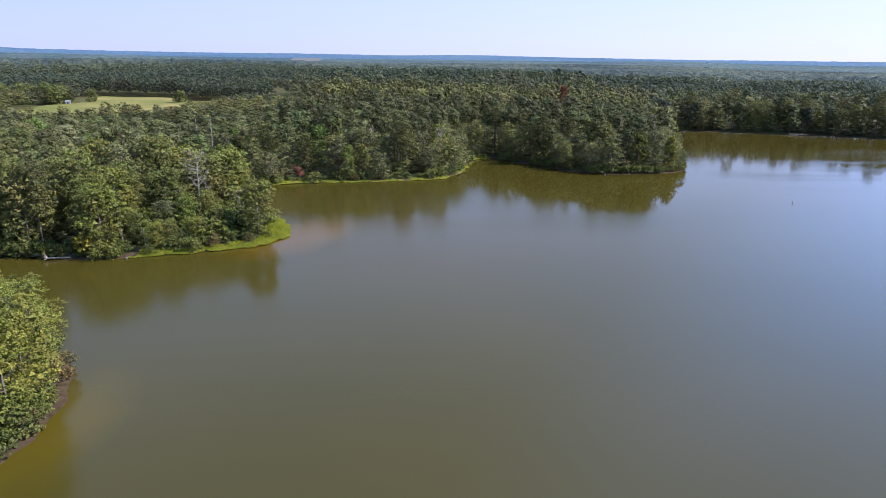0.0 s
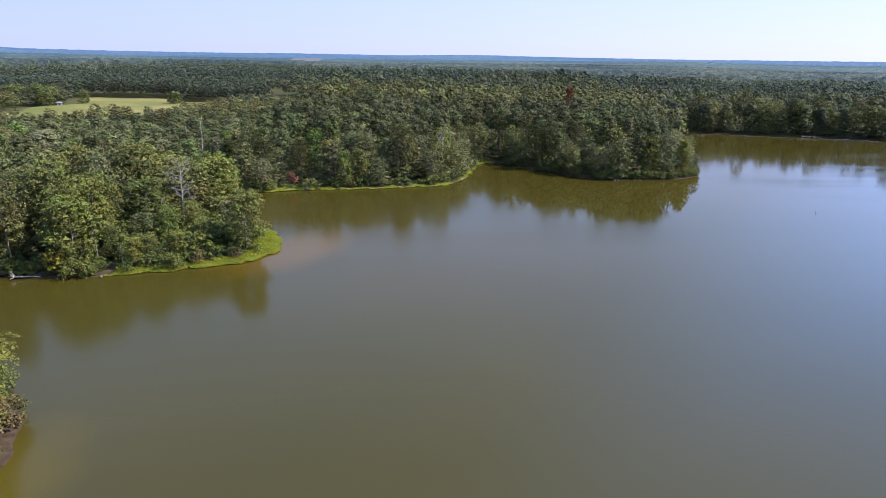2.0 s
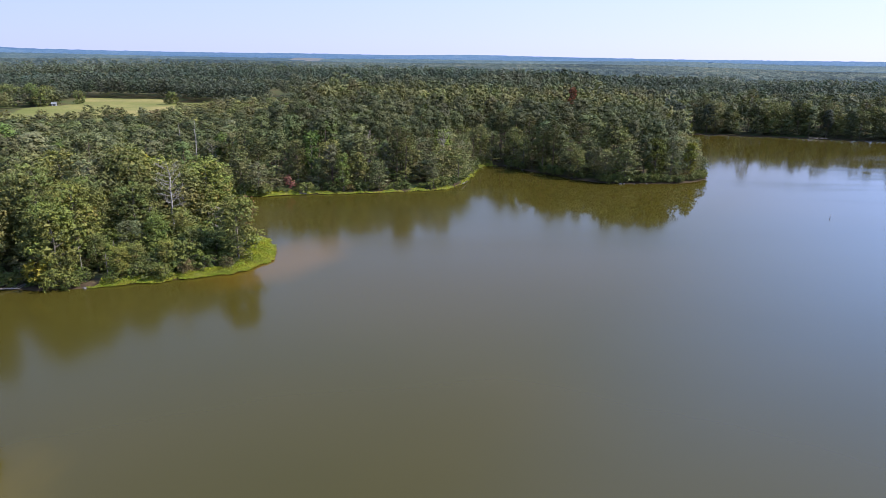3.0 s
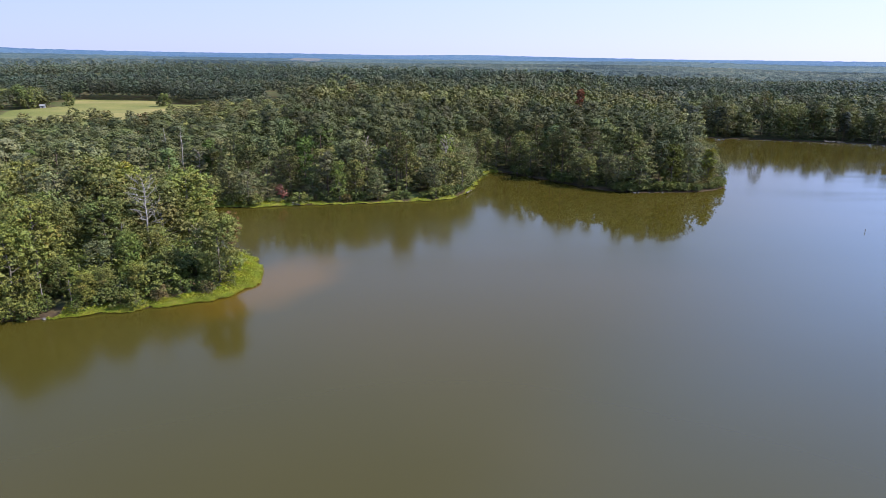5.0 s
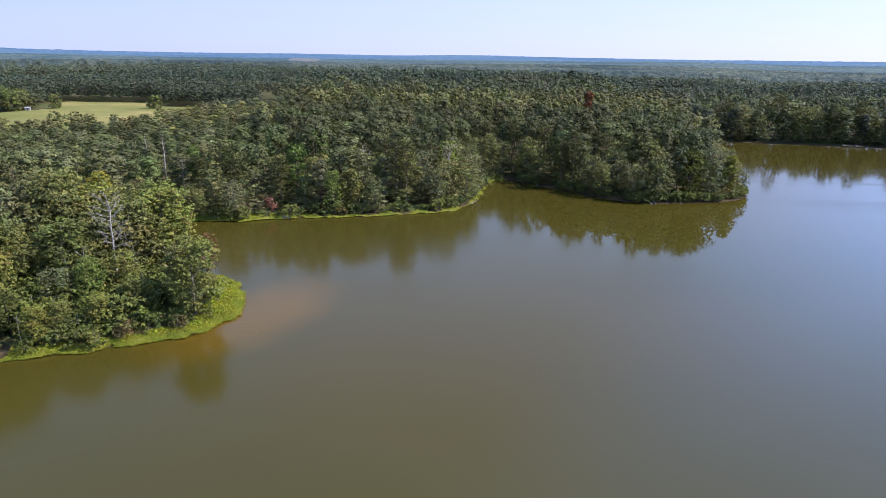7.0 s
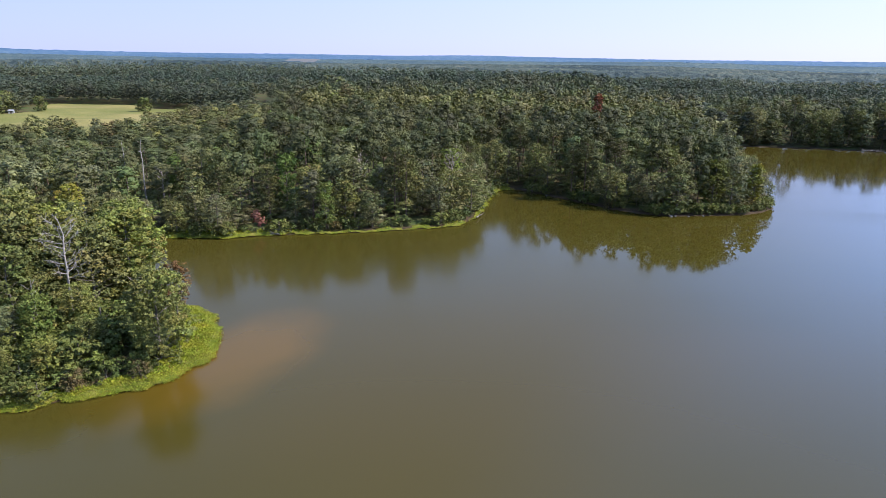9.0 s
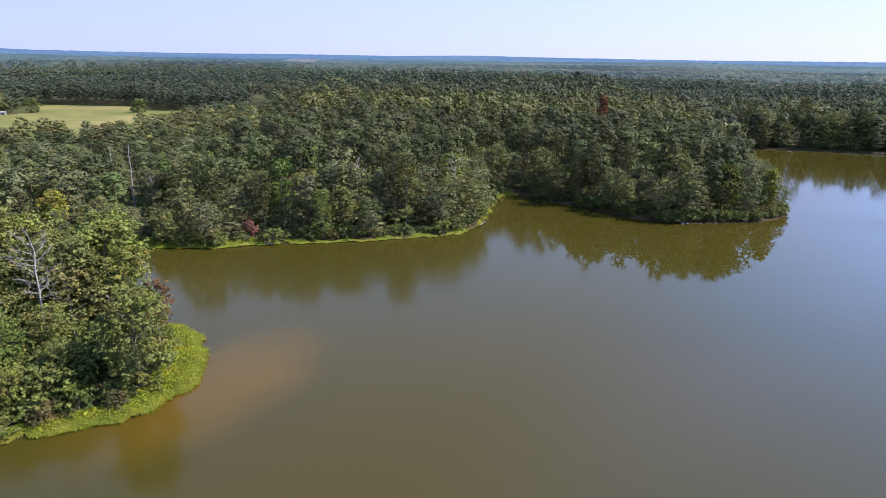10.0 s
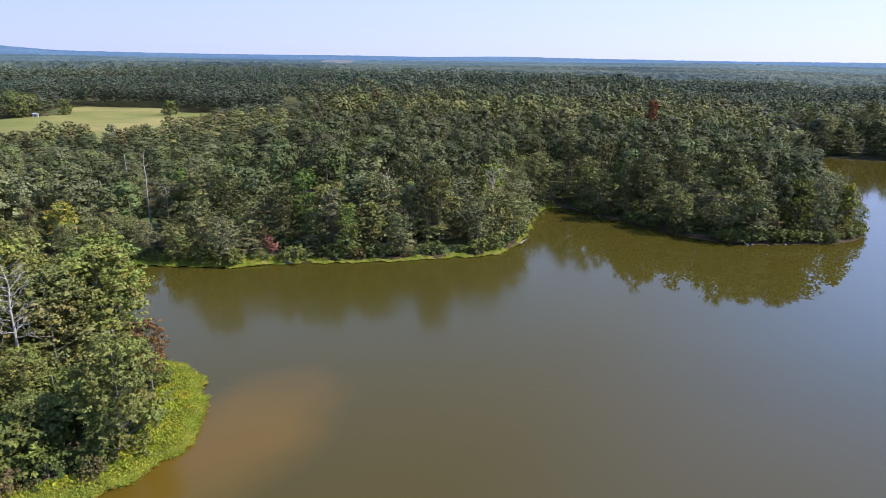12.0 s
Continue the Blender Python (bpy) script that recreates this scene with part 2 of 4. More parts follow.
# ------------------------------------------------------------------ shore and land
# The lake's edge, walked with the water on the right hand; each row: x, y.
SHORE = [
    (-42, 30), (-41.5, 50), (-40.5, 57), (-40.8, 62), (-42, 67.5), (-45, 73), (-52, 79), (-64, 83), (-82, 85), (-112, 88), (-132, 96),
    (-124, 106), (-100, 114), (-83, 118.5), (-71, 117), (-63, 117), (-55, 119.5), (-48, 121.5), (-41.5, 124), (-35.8, 127), (-33, 131),
    (-31.9, 135), (-32.9, 140), (-34.8, 145), (-37.5, 149), (-44, 153), (-53, 157), (-64, 162), (-76, 168), (-86, 175), (-88, 182),
    (-80, 187), (-72, 189), (-66, 191), (-58, 191), (-49, 191), (-39, 193.5), (-31, 195), (-24, 196), (-15, 198), (-7, 200), (0, 202),
    (4.5, 205.5), (8, 212), (10.5, 222), (13, 233), (16.5, 243.5), (21, 247), (28, 241), (35, 233), (40, 227), (46, 220.5), (51, 217),
    (58, 215), (68, 215.5), (77, 217), (85.5, 221.5), (89.5, 227), (93, 240), (99, 262), (109, 290), (118, 320), (124, 345), (132, 352),
    (146, 350), (161, 347), (178, 342), (193, 338.5), (213, 333), (228, 326), (262, 316), (330, 300), (395, 250), (430, 110),
    (410, -100), (310, -260), (110, -330), (-60, -260), (-75, -110), (-52, -10),
]
CORNERS = np.array(SHORE, float)


def rounded(points, cuts=5):
    """A smooth closed line through the points."""
    a, b, c, d = (np.roll(points, k, 0) for k in (1, 0, -1, -2))
    out = []
    for t in np.arange(cuts) / cuts:
        out.append(0.5 * (2 * b + (c - a) * t + (2 * a - 5 * b + 4 * c - d) * t ** 2 + (3 * b - a - 3 * c + d) * t ** 3))
    return np.stack(out, 1).reshape(-1, 2)


EDGE = rounded(CORNERS)
EDGE = EDGE + 0.35 * np.stack([np.sin(EDGE[:, 1] * 0.9), np.sin(EDGE[:, 0] * 1.1 + 1)], 1)


def inland(xy, edge=EDGE):
    """Metres from the lake's edge: above 0 on land, below 0 in the lake."""
    xy = np.asarray(xy, float).reshape(-1, 2)
    best, inside = np.full(len(xy), 1e9), np.zeros(len(xy), bool)
    for p, q in zip(edge, np.roll(edge, -1, 0)):
        d = q - p
        k = np.clip(((xy - p) @ d) / max(d @ d, 1e-9), 0, 1)
        best = np.minimum(best, ((xy - p - k[:, None] * d) ** 2).sum(1))
        if p[1] != q[1]:
            over = (p[1] > xy[:, 1]) != (q[1] > xy[:, 1])
            inside ^= over & (xy[:, 0] < p[0] + (xy[:, 1] - p[1]) / (q[1] - p[1]) * d[0])
    return np.sqrt(best) * np.where(inside, -1, 1)


FIELD = rounded(np.array([(-138, 421), (-152, 425), (-186, 447), (-228, 446), (-217, 412), (-215, 396), (-226, 381), (-214, 345), (-204, 300), (-180, 272),
                          (-150, 290), (-128, 350), (-130, 410)], float))


def waves(x, y, size, seed=0.0):
    """A smooth mix of long sines, about -1 to 1."""
    x, y = np.asarray(x) / size, np.asarray(y) / size
    return (np.sin(1.3 * x + 2.1 * y + seed) + np.sin(2.7 * x - 1.4 * y + 1.7 * seed) + np.sin(-1.9 * x + 3.3 * y + 2.3 * seed)) / 3


def land(x, y, far=None):
    """The height of the ground, and of the lake's bed."""
    x, y = np.asarray(x, float), np.asarray(y, float)
    d = inland(np.stack([x.ravel(), y.ravel()], 1)).reshape(x.shape) if far is None else far
    up = 0.35 * np.clip(d / 1.2, 0, 1) + 6.0 * (1 - np.exp(-np.clip(d - 2, 0, None) / 75))
    up = up + 0.4 * waves(x, y, 22, 1.0) * np.clip(d / 25, 0, 1)
    up = up + 9 * np.exp(-(((x + 330) / 330) ** 2 + ((y - 760) / 220) ** 2)) + 3 * np.exp(-(((x - 60) / 200) ** 2 + ((y - 640) / 160) ** 2))
    return np.where(d > 0, up, np.maximum(-2.5, d * 0.22))


def mesh_of(name, verts, faces, smooth=False, tint=None):
    """A mesh from numpy arrays; faces all have the same number of corners."""
    verts, faces = np.asarray(verts, np.float32), np.asarray(faces, np.int32)
    me = bpy.data.meshes.new(name)
    me.vertices.add(len(verts))
    me.vertices.foreach_set("co", verts.ravel())
    n, k = faces.shape
    me.loops.add(n * k)
    me.loops.foreach_set("vertex_index", faces.ravel())
    me.polygons.add(n)
    me.polygons.foreach_set("loop_start", np.arange(0, n * k, k, dtype=np.int32))
    me.polygons.foreach_set("loop_total", np.full(n, k, np.int32))
    me.polygons.foreach_set("use_smooth", np.full(n, smooth))
    if tint is not None:
        at = me.attributes.new("tint", "FLOAT_COLOR", "POINT")
        at.data.foreach_set("color", np.c_[np.asarray(tint, np.float32), np.ones(len(verts), np.float32)].ravel())
    me.update(calc_edges=True)
    return me


def made(name, me, material, parent=None, label=""):
    ob = new(name, me)
    if material:
        me.materials.append(material)
    if parent:
        ob.parent = parent
    return tagged(ob, label)


def grid_faces(nx, ny):
    i, j = np.meshgrid(np.arange(nx - 1), np.arange(ny - 1), indexing="ij")
    k = (i * ny + j).ravel()
    return np.stack([k, k + ny, k + ny + 1, k + 1], 1)


def steps(fine_from, fine_to, fine, end_low, end_high, grow=1.22):
    mid = list(np.arange(fine_from, fine_to + fine / 2, fine))
    for end, sign in ((end_low, -1), (end_high, 1)):
        gap, out = fine, []
        at = mid[0] if sign < 0 else mid[-1]
        while (at - end) * sign < 0:
            gap *= grow
            at = at + sign * gap
            out.append(at)
        out[-1] = end
        mid = out[::-1] + mid if sign < 0 else mid + out
    return np.array(mid)


def build_ground():
    xs, ys = steps(-150, 240, 2.5, -4900, 4900, 1.4), steps(30, 370, 2.5, -4900, 4900, 1.4)
    gx, gy = np.meshgrid(xs, ys, indexing="ij")
    verts = np.stack([gx.ravel(), gy.ravel(), land(gx, gy).ravel()], 1)
    ob = made("ground", mesh_of("ground", verts, grid_faces(len(xs), len(ys)), True), GROUND)
    tagged(ob, "brown leaf-littered forest floor sloping to the lake", "ground", kind="structure")


def build_water():
    lo, hi = EDGE.min(0) - 3, EDGE.max(0) + 3
    verts = [(lo[0], lo[1], 0), (hi[0], lo[1], 0), (hi[0], hi[1], 0), (lo[0], hi[1], 0)]
    ob = made("water", mesh_of("water", verts, [(0, 1, 2, 3)]), WATER)
    tagged(ob, "calm muddy olive-brown lake water reflecting trees and sky", "lake", kind="structure")


def build_field():
    xs, ys = np.arange(-240, -120, 2.0), np.arange(258, 460, 2.0)
    gx, gy = np.meshgrid(xs, ys, indexing="ij")
    d = -inland(np.stack([gx.ravel(), gy.ravel()], 1), FIELD)
    z = land(gx, gy).ravel() + 0.5
    verts, faces = np.stack([gx.ravel(), gy.ravel(), z], 1), grid_faces(len(xs), len(ys))
    keep = (d[faces] > 0).all(1)
    ob = made("meadow", mesh_of("meadow", verts, faces[keep], True), MEADOW)
    tagged(ob, "mown pale green and straw-coloured hay meadow among woods", "field", kind="structure")


build_ground()
build_water()
build_field()


# ------------------------------------------------------------------ plants: how they are built
def unit(v):
    return v / np.maximum(np.linalg.norm(v, axis=-1, keepdims=True), 1e-9)


def leaves(rng, centre, normal, size, aspect=0.62):
    """Small leaf sprays at the centres, facing the normals."""
    n = len(centre)
    u = unit(np.cross(normal, rng.normal(size=(n, 3))))
    v = np.cross(normal, u)
    s = (np.asarray(size) * rng.uniform(0.65, 1.35, n))[:, None]
    verts = np.stack([centre + u * s * 0.62, centre - u * s * 0.36 + v * s * 0.7 * aspect, centre - u * s * 0.36 - v * s * 0.7 * aspect], 1)
    return verts.reshape(-1, 3), np.arange(3 * n).reshape(-1, 3)


OCTA = (np.array([(1, 0, 0), (-1, 0, 0), (0, 1, 0), (0, -1, 0), (0, 0, 1), (0, 0, -1)], float),
        np.array([(0, 2, 4), (2, 1, 4), (1, 3, 4), (3, 0, 4), (2, 0, 5), (1, 2, 5), (3, 1, 5), (0, 3, 5)]))


def cores(rng, centre, radius, flat, part=0.60, body=OCTA, cap=9.0):
    """The dense inside of each lobe: a ragged clot that the outer sprays cover."""
    bv, bf = body
    n, k = len(centre), len(bv)
    ragged = bv[None] * rng.uniform(0.7, 1.1, (n, k, 1)) + rng.normal(size=(n, k, 3)) * 0.12
    v = centre[:, None] + ragged * np.minimum(radius * part, cap)[:, None, None] * np.array((1, 1, flat))
    f = bf[None] + (np.arange(n) * k)[:, None, None]
    return v.reshape(-1, 3), f.reshape(-1, 3), k


def crown(rng, height, radius, base, lobes, per_lobe, leaf, belly=0.5, lobe_size=0.34, flat=0.85, aspect=0.62, lean=0.0, clumps=0, loose=0.36):
    """Lobes round the crown, clumps on each lobe, leaf sprays in each clump; base, belly: where the crown begins and is widest,
    as parts of the height. Returns centres, normals, sizes, the lobes' centres, each leaf's lobe and the lobes' radii."""
    t = (np.arange(lobes) + rng.uniform(0, 1, lobes)) / lobes
    h = base + (0.95 - base) * t ** 0.85
    wide = np.where(h < belly, np.sqrt(np.clip((h - base) / max(belly - base, 0.01), 0, 1)) * 0.5 + 0.5, np.sqrt(np.clip(1 - ((h - belly) / (1.0 - belly)) ** 2, 0.0, 1)))
    turn = np.arange(lobes) * 2.399963 + rng.uniform(-0.6, 0.6, lobes)
    out = radius * wide * rng.uniform(0.42, 0.90, lobes)
    c = np.stack([np.cos(turn) * out + lean * h * height, np.sin(turn) * out, h * height], 1)
    r = radius * lobe_size * rng.uniform(0.7, 1.35, lobes) * (0.75 + 0.3 * wide)
    c[:, 2] = np.minimum(c[:, 2], height - r * flat)
    clumps = clumps or int(np.clip(per_lobe // 11, 5, 18))
    n = lobes * per_lobe
    which = np.repeat(np.arange(lobes), per_lobe)
    tuft = rng.integers(0, clumps, n)
    to = unit(rng.normal(size=(lobes, clumps, 3)) + (0, 0, 0.45))
    mid = c[:, None] + to * (r[:, None] * rng.uniform(0.62, 1.12, (lobes, clumps)))[..., None] * (1, 1, flat)
    size = r[:, None] * rng.uniform(0.24, 0.40, (lobes, clumps)) * (9 / clumps) ** 0.3
    way = unit(rng.normal(size=(n, 3)))
    p = mid[which, tuft] + way * (size[which, tuft] * rng.uniform(0.35, 1.15, n))[:, None] * (1, 1, 0.62)
    nrm = unit(to[which, tuft] * 0.40 + way * 0.25 + (0, 0, 0.32) + rng.normal(size=(n, 3)) * loose)
    return p, nrm, np.full(n, leaf), c, which, r


def tube(path, radii, sides=6):
    """A tapered tube along a path, closed at its end."""
    path, radii = np.asarray(path, float), np.asarray(radii, float)
    way = unit(np.gradient(path, axis=0))
    side = unit(np.cross(way, (0.31, 0.17, 0.05) if abs(way[0][2]) > 0.7 else (0, 0, 1.0)))
    up = np.cross(way, side)
    a = np.arange(sides) * 2 * np.pi / sides
    ring = side[:, None] * np.cos(a)[None, :, None] + up[:, None] * np.sin(a)[None, :, None]
    verts = (path[:, None] + ring * radii[:, None, None]).reshape(-1, 3)
    k, s = np.meshgrid(np.arange(len(path) - 1), np.arange(sides), indexing="ij")
    a0, a1 = (k * sides + s).ravel(), (k * sides + (s + 1) % sides).ravel()
    quads = np.stack([a0, a1, a1 + sides, a0 + sides], 1)
    tris = np.concatenate([quads[:, [0, 1, 2]], quads[:, [0, 2, 3]]])
    return verts, tris


def join(pieces):
    verts, faces, at = [], [], 0
    for v, f in pieces:
        verts.append(v)
        faces.append(f + at)
        at += len(v)
    return np.concatenate(verts), np.concatenate(faces)


def limb(rng, a, b, r0, r1, n=5, sag=0.1, sides=5):
    a, b = np.asarray(a, float), np.asarray(b, float)
    k = np.linspace(0, 1, n)[:, None]
    far = np.linalg.norm(b - a)
    wob = rng.normal(size=(n, 3)) * far * 0.035 * (k * (1 - k) * 4)
    return tube(a + (b - a) * k + wob + np.array([0, 0, far * sag]) * (k * (1 - k) * 4), r0 + (r1 - r0) * k[:, 0], sides)


def woody(rng, height, thick, targets, bare=0.3, lean=0.0):
    """Trunk, and limbs to the targets."""
    top = np.array([lean * height * 0.92, 0, height * 0.92])
    n = 7
    k = np.linspace(0, 1, n)
    trunk = np.stack([top[0] * k + rng.normal(size=n) * 0.012 * height * k, rng.normal(size=n) * 0.012 * height * k, top[2] * k - 0.3 * (1 - k)], 1)
    parts = [tube(trunk, thick * (1 - k) ** 0.8 + 0.03, 7)]
    for c in targets:
        h = np.clip(c[2] - 0.55 * np.hypot(c[0], c[1]), bare * height, height * 0.85)
        i = np.interp(h, trunk[:, 2], np.arange(n))
        a = np.array([np.interp(i, np.arange(n), trunk[:, q]) for q in range(3)])
        r = thick * (1 - h / height) * 0.5 + 0.03
        parts.append(limb(rng, a, c, r, 0.025, 3, 0.06, 3))
    return join(parts)


def tint_of(rng, base, n, spread=0.12):
    return np.asarray(base) * (1 + rng.normal(size=(n, 1)) * spread) * (1 + rng.normal(size=(n, 3)) * 0.05)


def plant_meshes(rng, kind, height, radius, base, lobes, per_lobe, leaf, colour, thick, **shape):
    """The two meshes of a tree: its wood and its leaves."""
    lean = shape.get("lean", 0.0)
    p, nrm, size, c, which, r = crown(rng, height, radius, base, lobes, per_lobe, leaf, **shape)
    v, f = leaves(rng, p, nrm, size, shape.get("aspect", 0.62))
    lobe_tint = np.abs(tint_of(rng, colour, lobes, 0.13))
    cv, cf, k = cores(rng, c, r, shape.get("flat", 0.85), 0.40 if leaf > 0.3 else 0.32)
    tint = np.concatenate([np.repeat(lobe_tint[which], 3, 0), np.repeat(lobe_tint, k, 0)])
    wood = mesh_of(kind + "_wood", *woody(rng, height, thick, c[rng.permutation(lobes)[: max(4, lobes // 2)]], base * 0.8, lean), smooth=True)
    crown_mesh = mesh_of(kind + "_leaves", *join([(v, f), (cv, cf)]), tint=tint)
    return wood, crown_mesh


def tree_thing(name, meshes, bark, leaf, label, category, group=""):
    """An Empty at the foot of the trunk with the two parts under it."""
    top = tagged(new(name), label, category, group)
    made("trunk", meshes[0], bark, top)
    made("crown", meshes[1], leaf, top)
    return top


GREEN, OLIVE, FRESH, GREY_GREEN = (0.130, 0.134, 0.056), (0.146, 0.144, 0.056), (0.127, 0.158, 0.041), (0.155, 0.151, 0.079)
# the middle colour has aerial haze mixed in for the woods far off
PINE_GREEN, HAZY_PINE, YELLOW = (0.089, 0.089, 0.039), (0.060, 0.068, 0.044), (0.26, 0.21, 0.03)
rng = np.random.default_rng(7)


def broadleaf(seed, h, r, colour, **more):
    args = dict(base=0.10, lobes=32, per_lobe=140, leaf=0.33, thick=h * 0.011, belly=0.46, lobe_size=0.37)
    args.update(more)
    return plant_meshes(np.random.default_rng(seed), "broadleaf_tree", h, r, colour=colour, **args)


def pine(seed, h, r, colour=PINE_GREEN, **more):
    args = dict(base=0.36, lobes=30, per_lobe=100, leaf=0.42, thick=h * 0.010, belly=0.6, lobe_size=0.37, flat=0.62, aspect=0.42)
    args.update(more)
    return plant_meshes(np.random.default_rng(seed), "pine_tree", h, r, colour=colour, **args)


LABELS = {
    "broad": "full green broadleaf tree on the wooded lake shore",
    "olive": "olive-green broadleaf tree with a lumpy crown at the water",
    "fresh": "fresh bright green broadleaf tree on the bank",
    "lime": "sunlit yellow-green broadleaf tree overhanging the water",
    "grey": "grey-green broadleaf tree with pale leaves above the bank",
    "pine": "tall dark green pine with a rounded tufted crown",
    "shrub": "low dense green shrub growing at the waterline",
    "rust": "low brownish olive shrub at the foot of the trees",
}
KINDS = {
    "broad": [("broadleaf_tree", broadleaf(i, h, r, GREEN), BARK, LEAF) for i, h, r in ((11, 15, 4.3), (12, 16, 4.0), (13, 14, 4.6))],
    "olive": [("broadleaf_tree", broadleaf(i, h, r, OLIVE), BARK, LEAF) for i, h, r in ((21, 15, 4.5), (22, 14, 3.8))],
    "fresh": [("broadleaf_tree", broadleaf(31, 15, 3.6, FRESH, belly=0.45), BARK, LEAF)],
    "grey": [("broadleaf_tree", broadleaf(i, h, r, GREY_GREEN), BARK, LEAF) for i, h, r in ((41, 16, 4.6), (42, 15, 4.2))],
    "lime": [("broadleaf_tree", broadleaf(i, 15, 4.4, (0.165, 0.170, 0.038), lobes=42, per_lobe=220, leaf=0.25), BARK, LEAF) for i in (35, 36)],
    "pine": [("pine_tree", pine(i, h, r), PINE_BARK, NEEDLE) for i, h, r in ((51, 20, 3.5), (52, 21, 3.2), (53, 19, 3.7))],
    "shrub": [("shrub", plant_meshes(np.random.default_rng(i), "shrub", 2.6, 1.9, 0.02, 16, 42, 0.33, c, 0.07, belly=0.35, lobe_size=0.42), BARK, LEAF)
              for i, c in ((61, (0.082, 0.098, 0.032)), (62, (0.105, 0.116, 0.036)))],
    "rust": [("shrub", plant_meshes(np.random.default_rng(63), "shrub", 3.2, 2.0, 0.05, 16, 42, 0.32, (0.115, 0.090, 0.036), 0.08, belly=0.4, lobe_size=0.40), BARK, LEAF)],
}
FINE = dict(lobes=42, per_lobe=185, leaf=0.29)
KINDS.update({
    "near_broad": [("broadleaf_tree", broadleaf(i, h, r, (0.133, 0.133, 0.041), **FINE), BARK, LEAF) for i, h, r in ((81, 15, 4.3), (82, 14, 4.5))],
    "near_olive": [("broadleaf_tree", broadleaf(83, 15, 4.3, (0.143, 0.138, 0.047), **FINE), BARK, LEAF)],
    "near_fresh": [("broadleaf_tree", broadleaf(84, 15, 3.8, (0.140, 0.163, 0.039), **FINE), BARK, LEAF)],
    "near_grey": [("broadleaf_tree", broadleaf(85, 15, 4.3, (0.144, 0.144, 0.071), **FINE), BARK, LEAF)],
})
KINDS["near_shrub"] = [("shrub", plant_meshes(np.random.default_rng(i), "shrub", 2.6, 1.9, 0.02, 16, 84, 0.22, c, 0.07, belly=0.35, lobe_size=0.40), BARK, LEAF)
                       for i, c in ((64, (0.082, 0.100, 0.028)), (65, (0.105, 0.115, 0.034)))]
KINDS["near_rust"] = [("shrub", plant_meshes(np.random.default_rng(66), "shrub", 3.0, 1.9, 0.05, 16, 80, 0.22, (0.120, 0.096, 0.042), 0.08, belly=0.4, lobe_size=0.38), BARK, LEAF)]
for key in ("broad", "olive", "fresh", "grey", "shrub", "rust"):
    LABELS["near_" + key] = LABELS[key]
stock = {}


def plant(kind, variant, x, y, scale, turn, sink=0.1, stretch=1.0):
    """Puts one plant on the ground: the first of a variant is built, the others are copies."""
    name, meshes, bark, leaf = KINDS[kind][variant % len(KINDS[kind])]
    z = float(land(np.array([x]), np.array([y]))[0]) - sink
    m = pose(x, y, max(z, -0.25), 0, 0, turn)
    key = (kind, variant % len(KINDS[kind]))
    if key not in stock:
        stock[key] = tree_thing(name, meshes, bark, leaf, LABELS[kind], "shrub" if name == "shrub" else "tree", "shoreline " + name.replace("_", " ") + "s")
        ob = stock[key]
        ob.matrix_basis = m
    else:
        ob = copy_thing(stock[key], m)
    ob.scale = (scale, scale, scale * stretch)
    return ob


def scatter(rng, x0, x1, y0, y1, gap):
    """Places about a gap apart, on a jittered grid."""
    gx, gy = np.meshgrid(np.arange(x0, x1, gap), np.arange(y0, y1, gap), indexing="ij")
    p = np.stack([gx.ravel(), gy.ravel()], 1)
    p[:, 0] += (np.round((p[:, 1] - y0) / gap) % 2) * gap / 2
    return p + rng.uniform(-0.36, 0.36, p.shape) * gap


# ------------------------------------------------------------------ the trees along the shore, one by one
def point_width(x, y):
    """How far the grass reaches from the water before the trees begin."""
    tip = np.exp(-(((x + 33) / 7) ** 2 + ((y - 140) / 12) ** 2))
    return 1.4 + 7.0 * tip


spots = scatter(np.random.default_rng(3), -96, 104, 52, 262, 5.7)
d = inland(spots)
deep = np.where(spots[:, 1] < 100, 14, np.where(spots[:, 1] < 180, 40, np.where(spots[:, 0] > 15, 11.5, 13)))
near = (d > np.where(spots[:, 1] < 100, 1.2, point_width(spots[:, 0], spots[:, 1]))) & (d < deep)
near &= ~((spots[:, 0] < -62) & (spots[:, 1] > 150) & (spots[:, 1] < 186)) & ~((spots[:, 1] > 82) & (spots[:, 1] < 112))
near &= ~((spots[:, 0] < -58) & (spots[:, 1] < 100)) & (spots[:, 0] > -92)
for x, y, r in ((-37.0, 132.0, 4.8), (-51.3, 138, 3.4), (-64, 120.5, 3.5), (-67, 119.6, 3.0), (-38.6, 140.6, 2.5), (-72, 211, 2.5), (-36.5, 204.5, 3), (70, 220.5, 3.2)):
    near &= np.hypot(spots[:, 0] - x, spots[:, 1] - y) > r
HERO = spots[near]
HERO_D = d[near]
print("hero trees", len(HERO))
pick = random.Random(5)
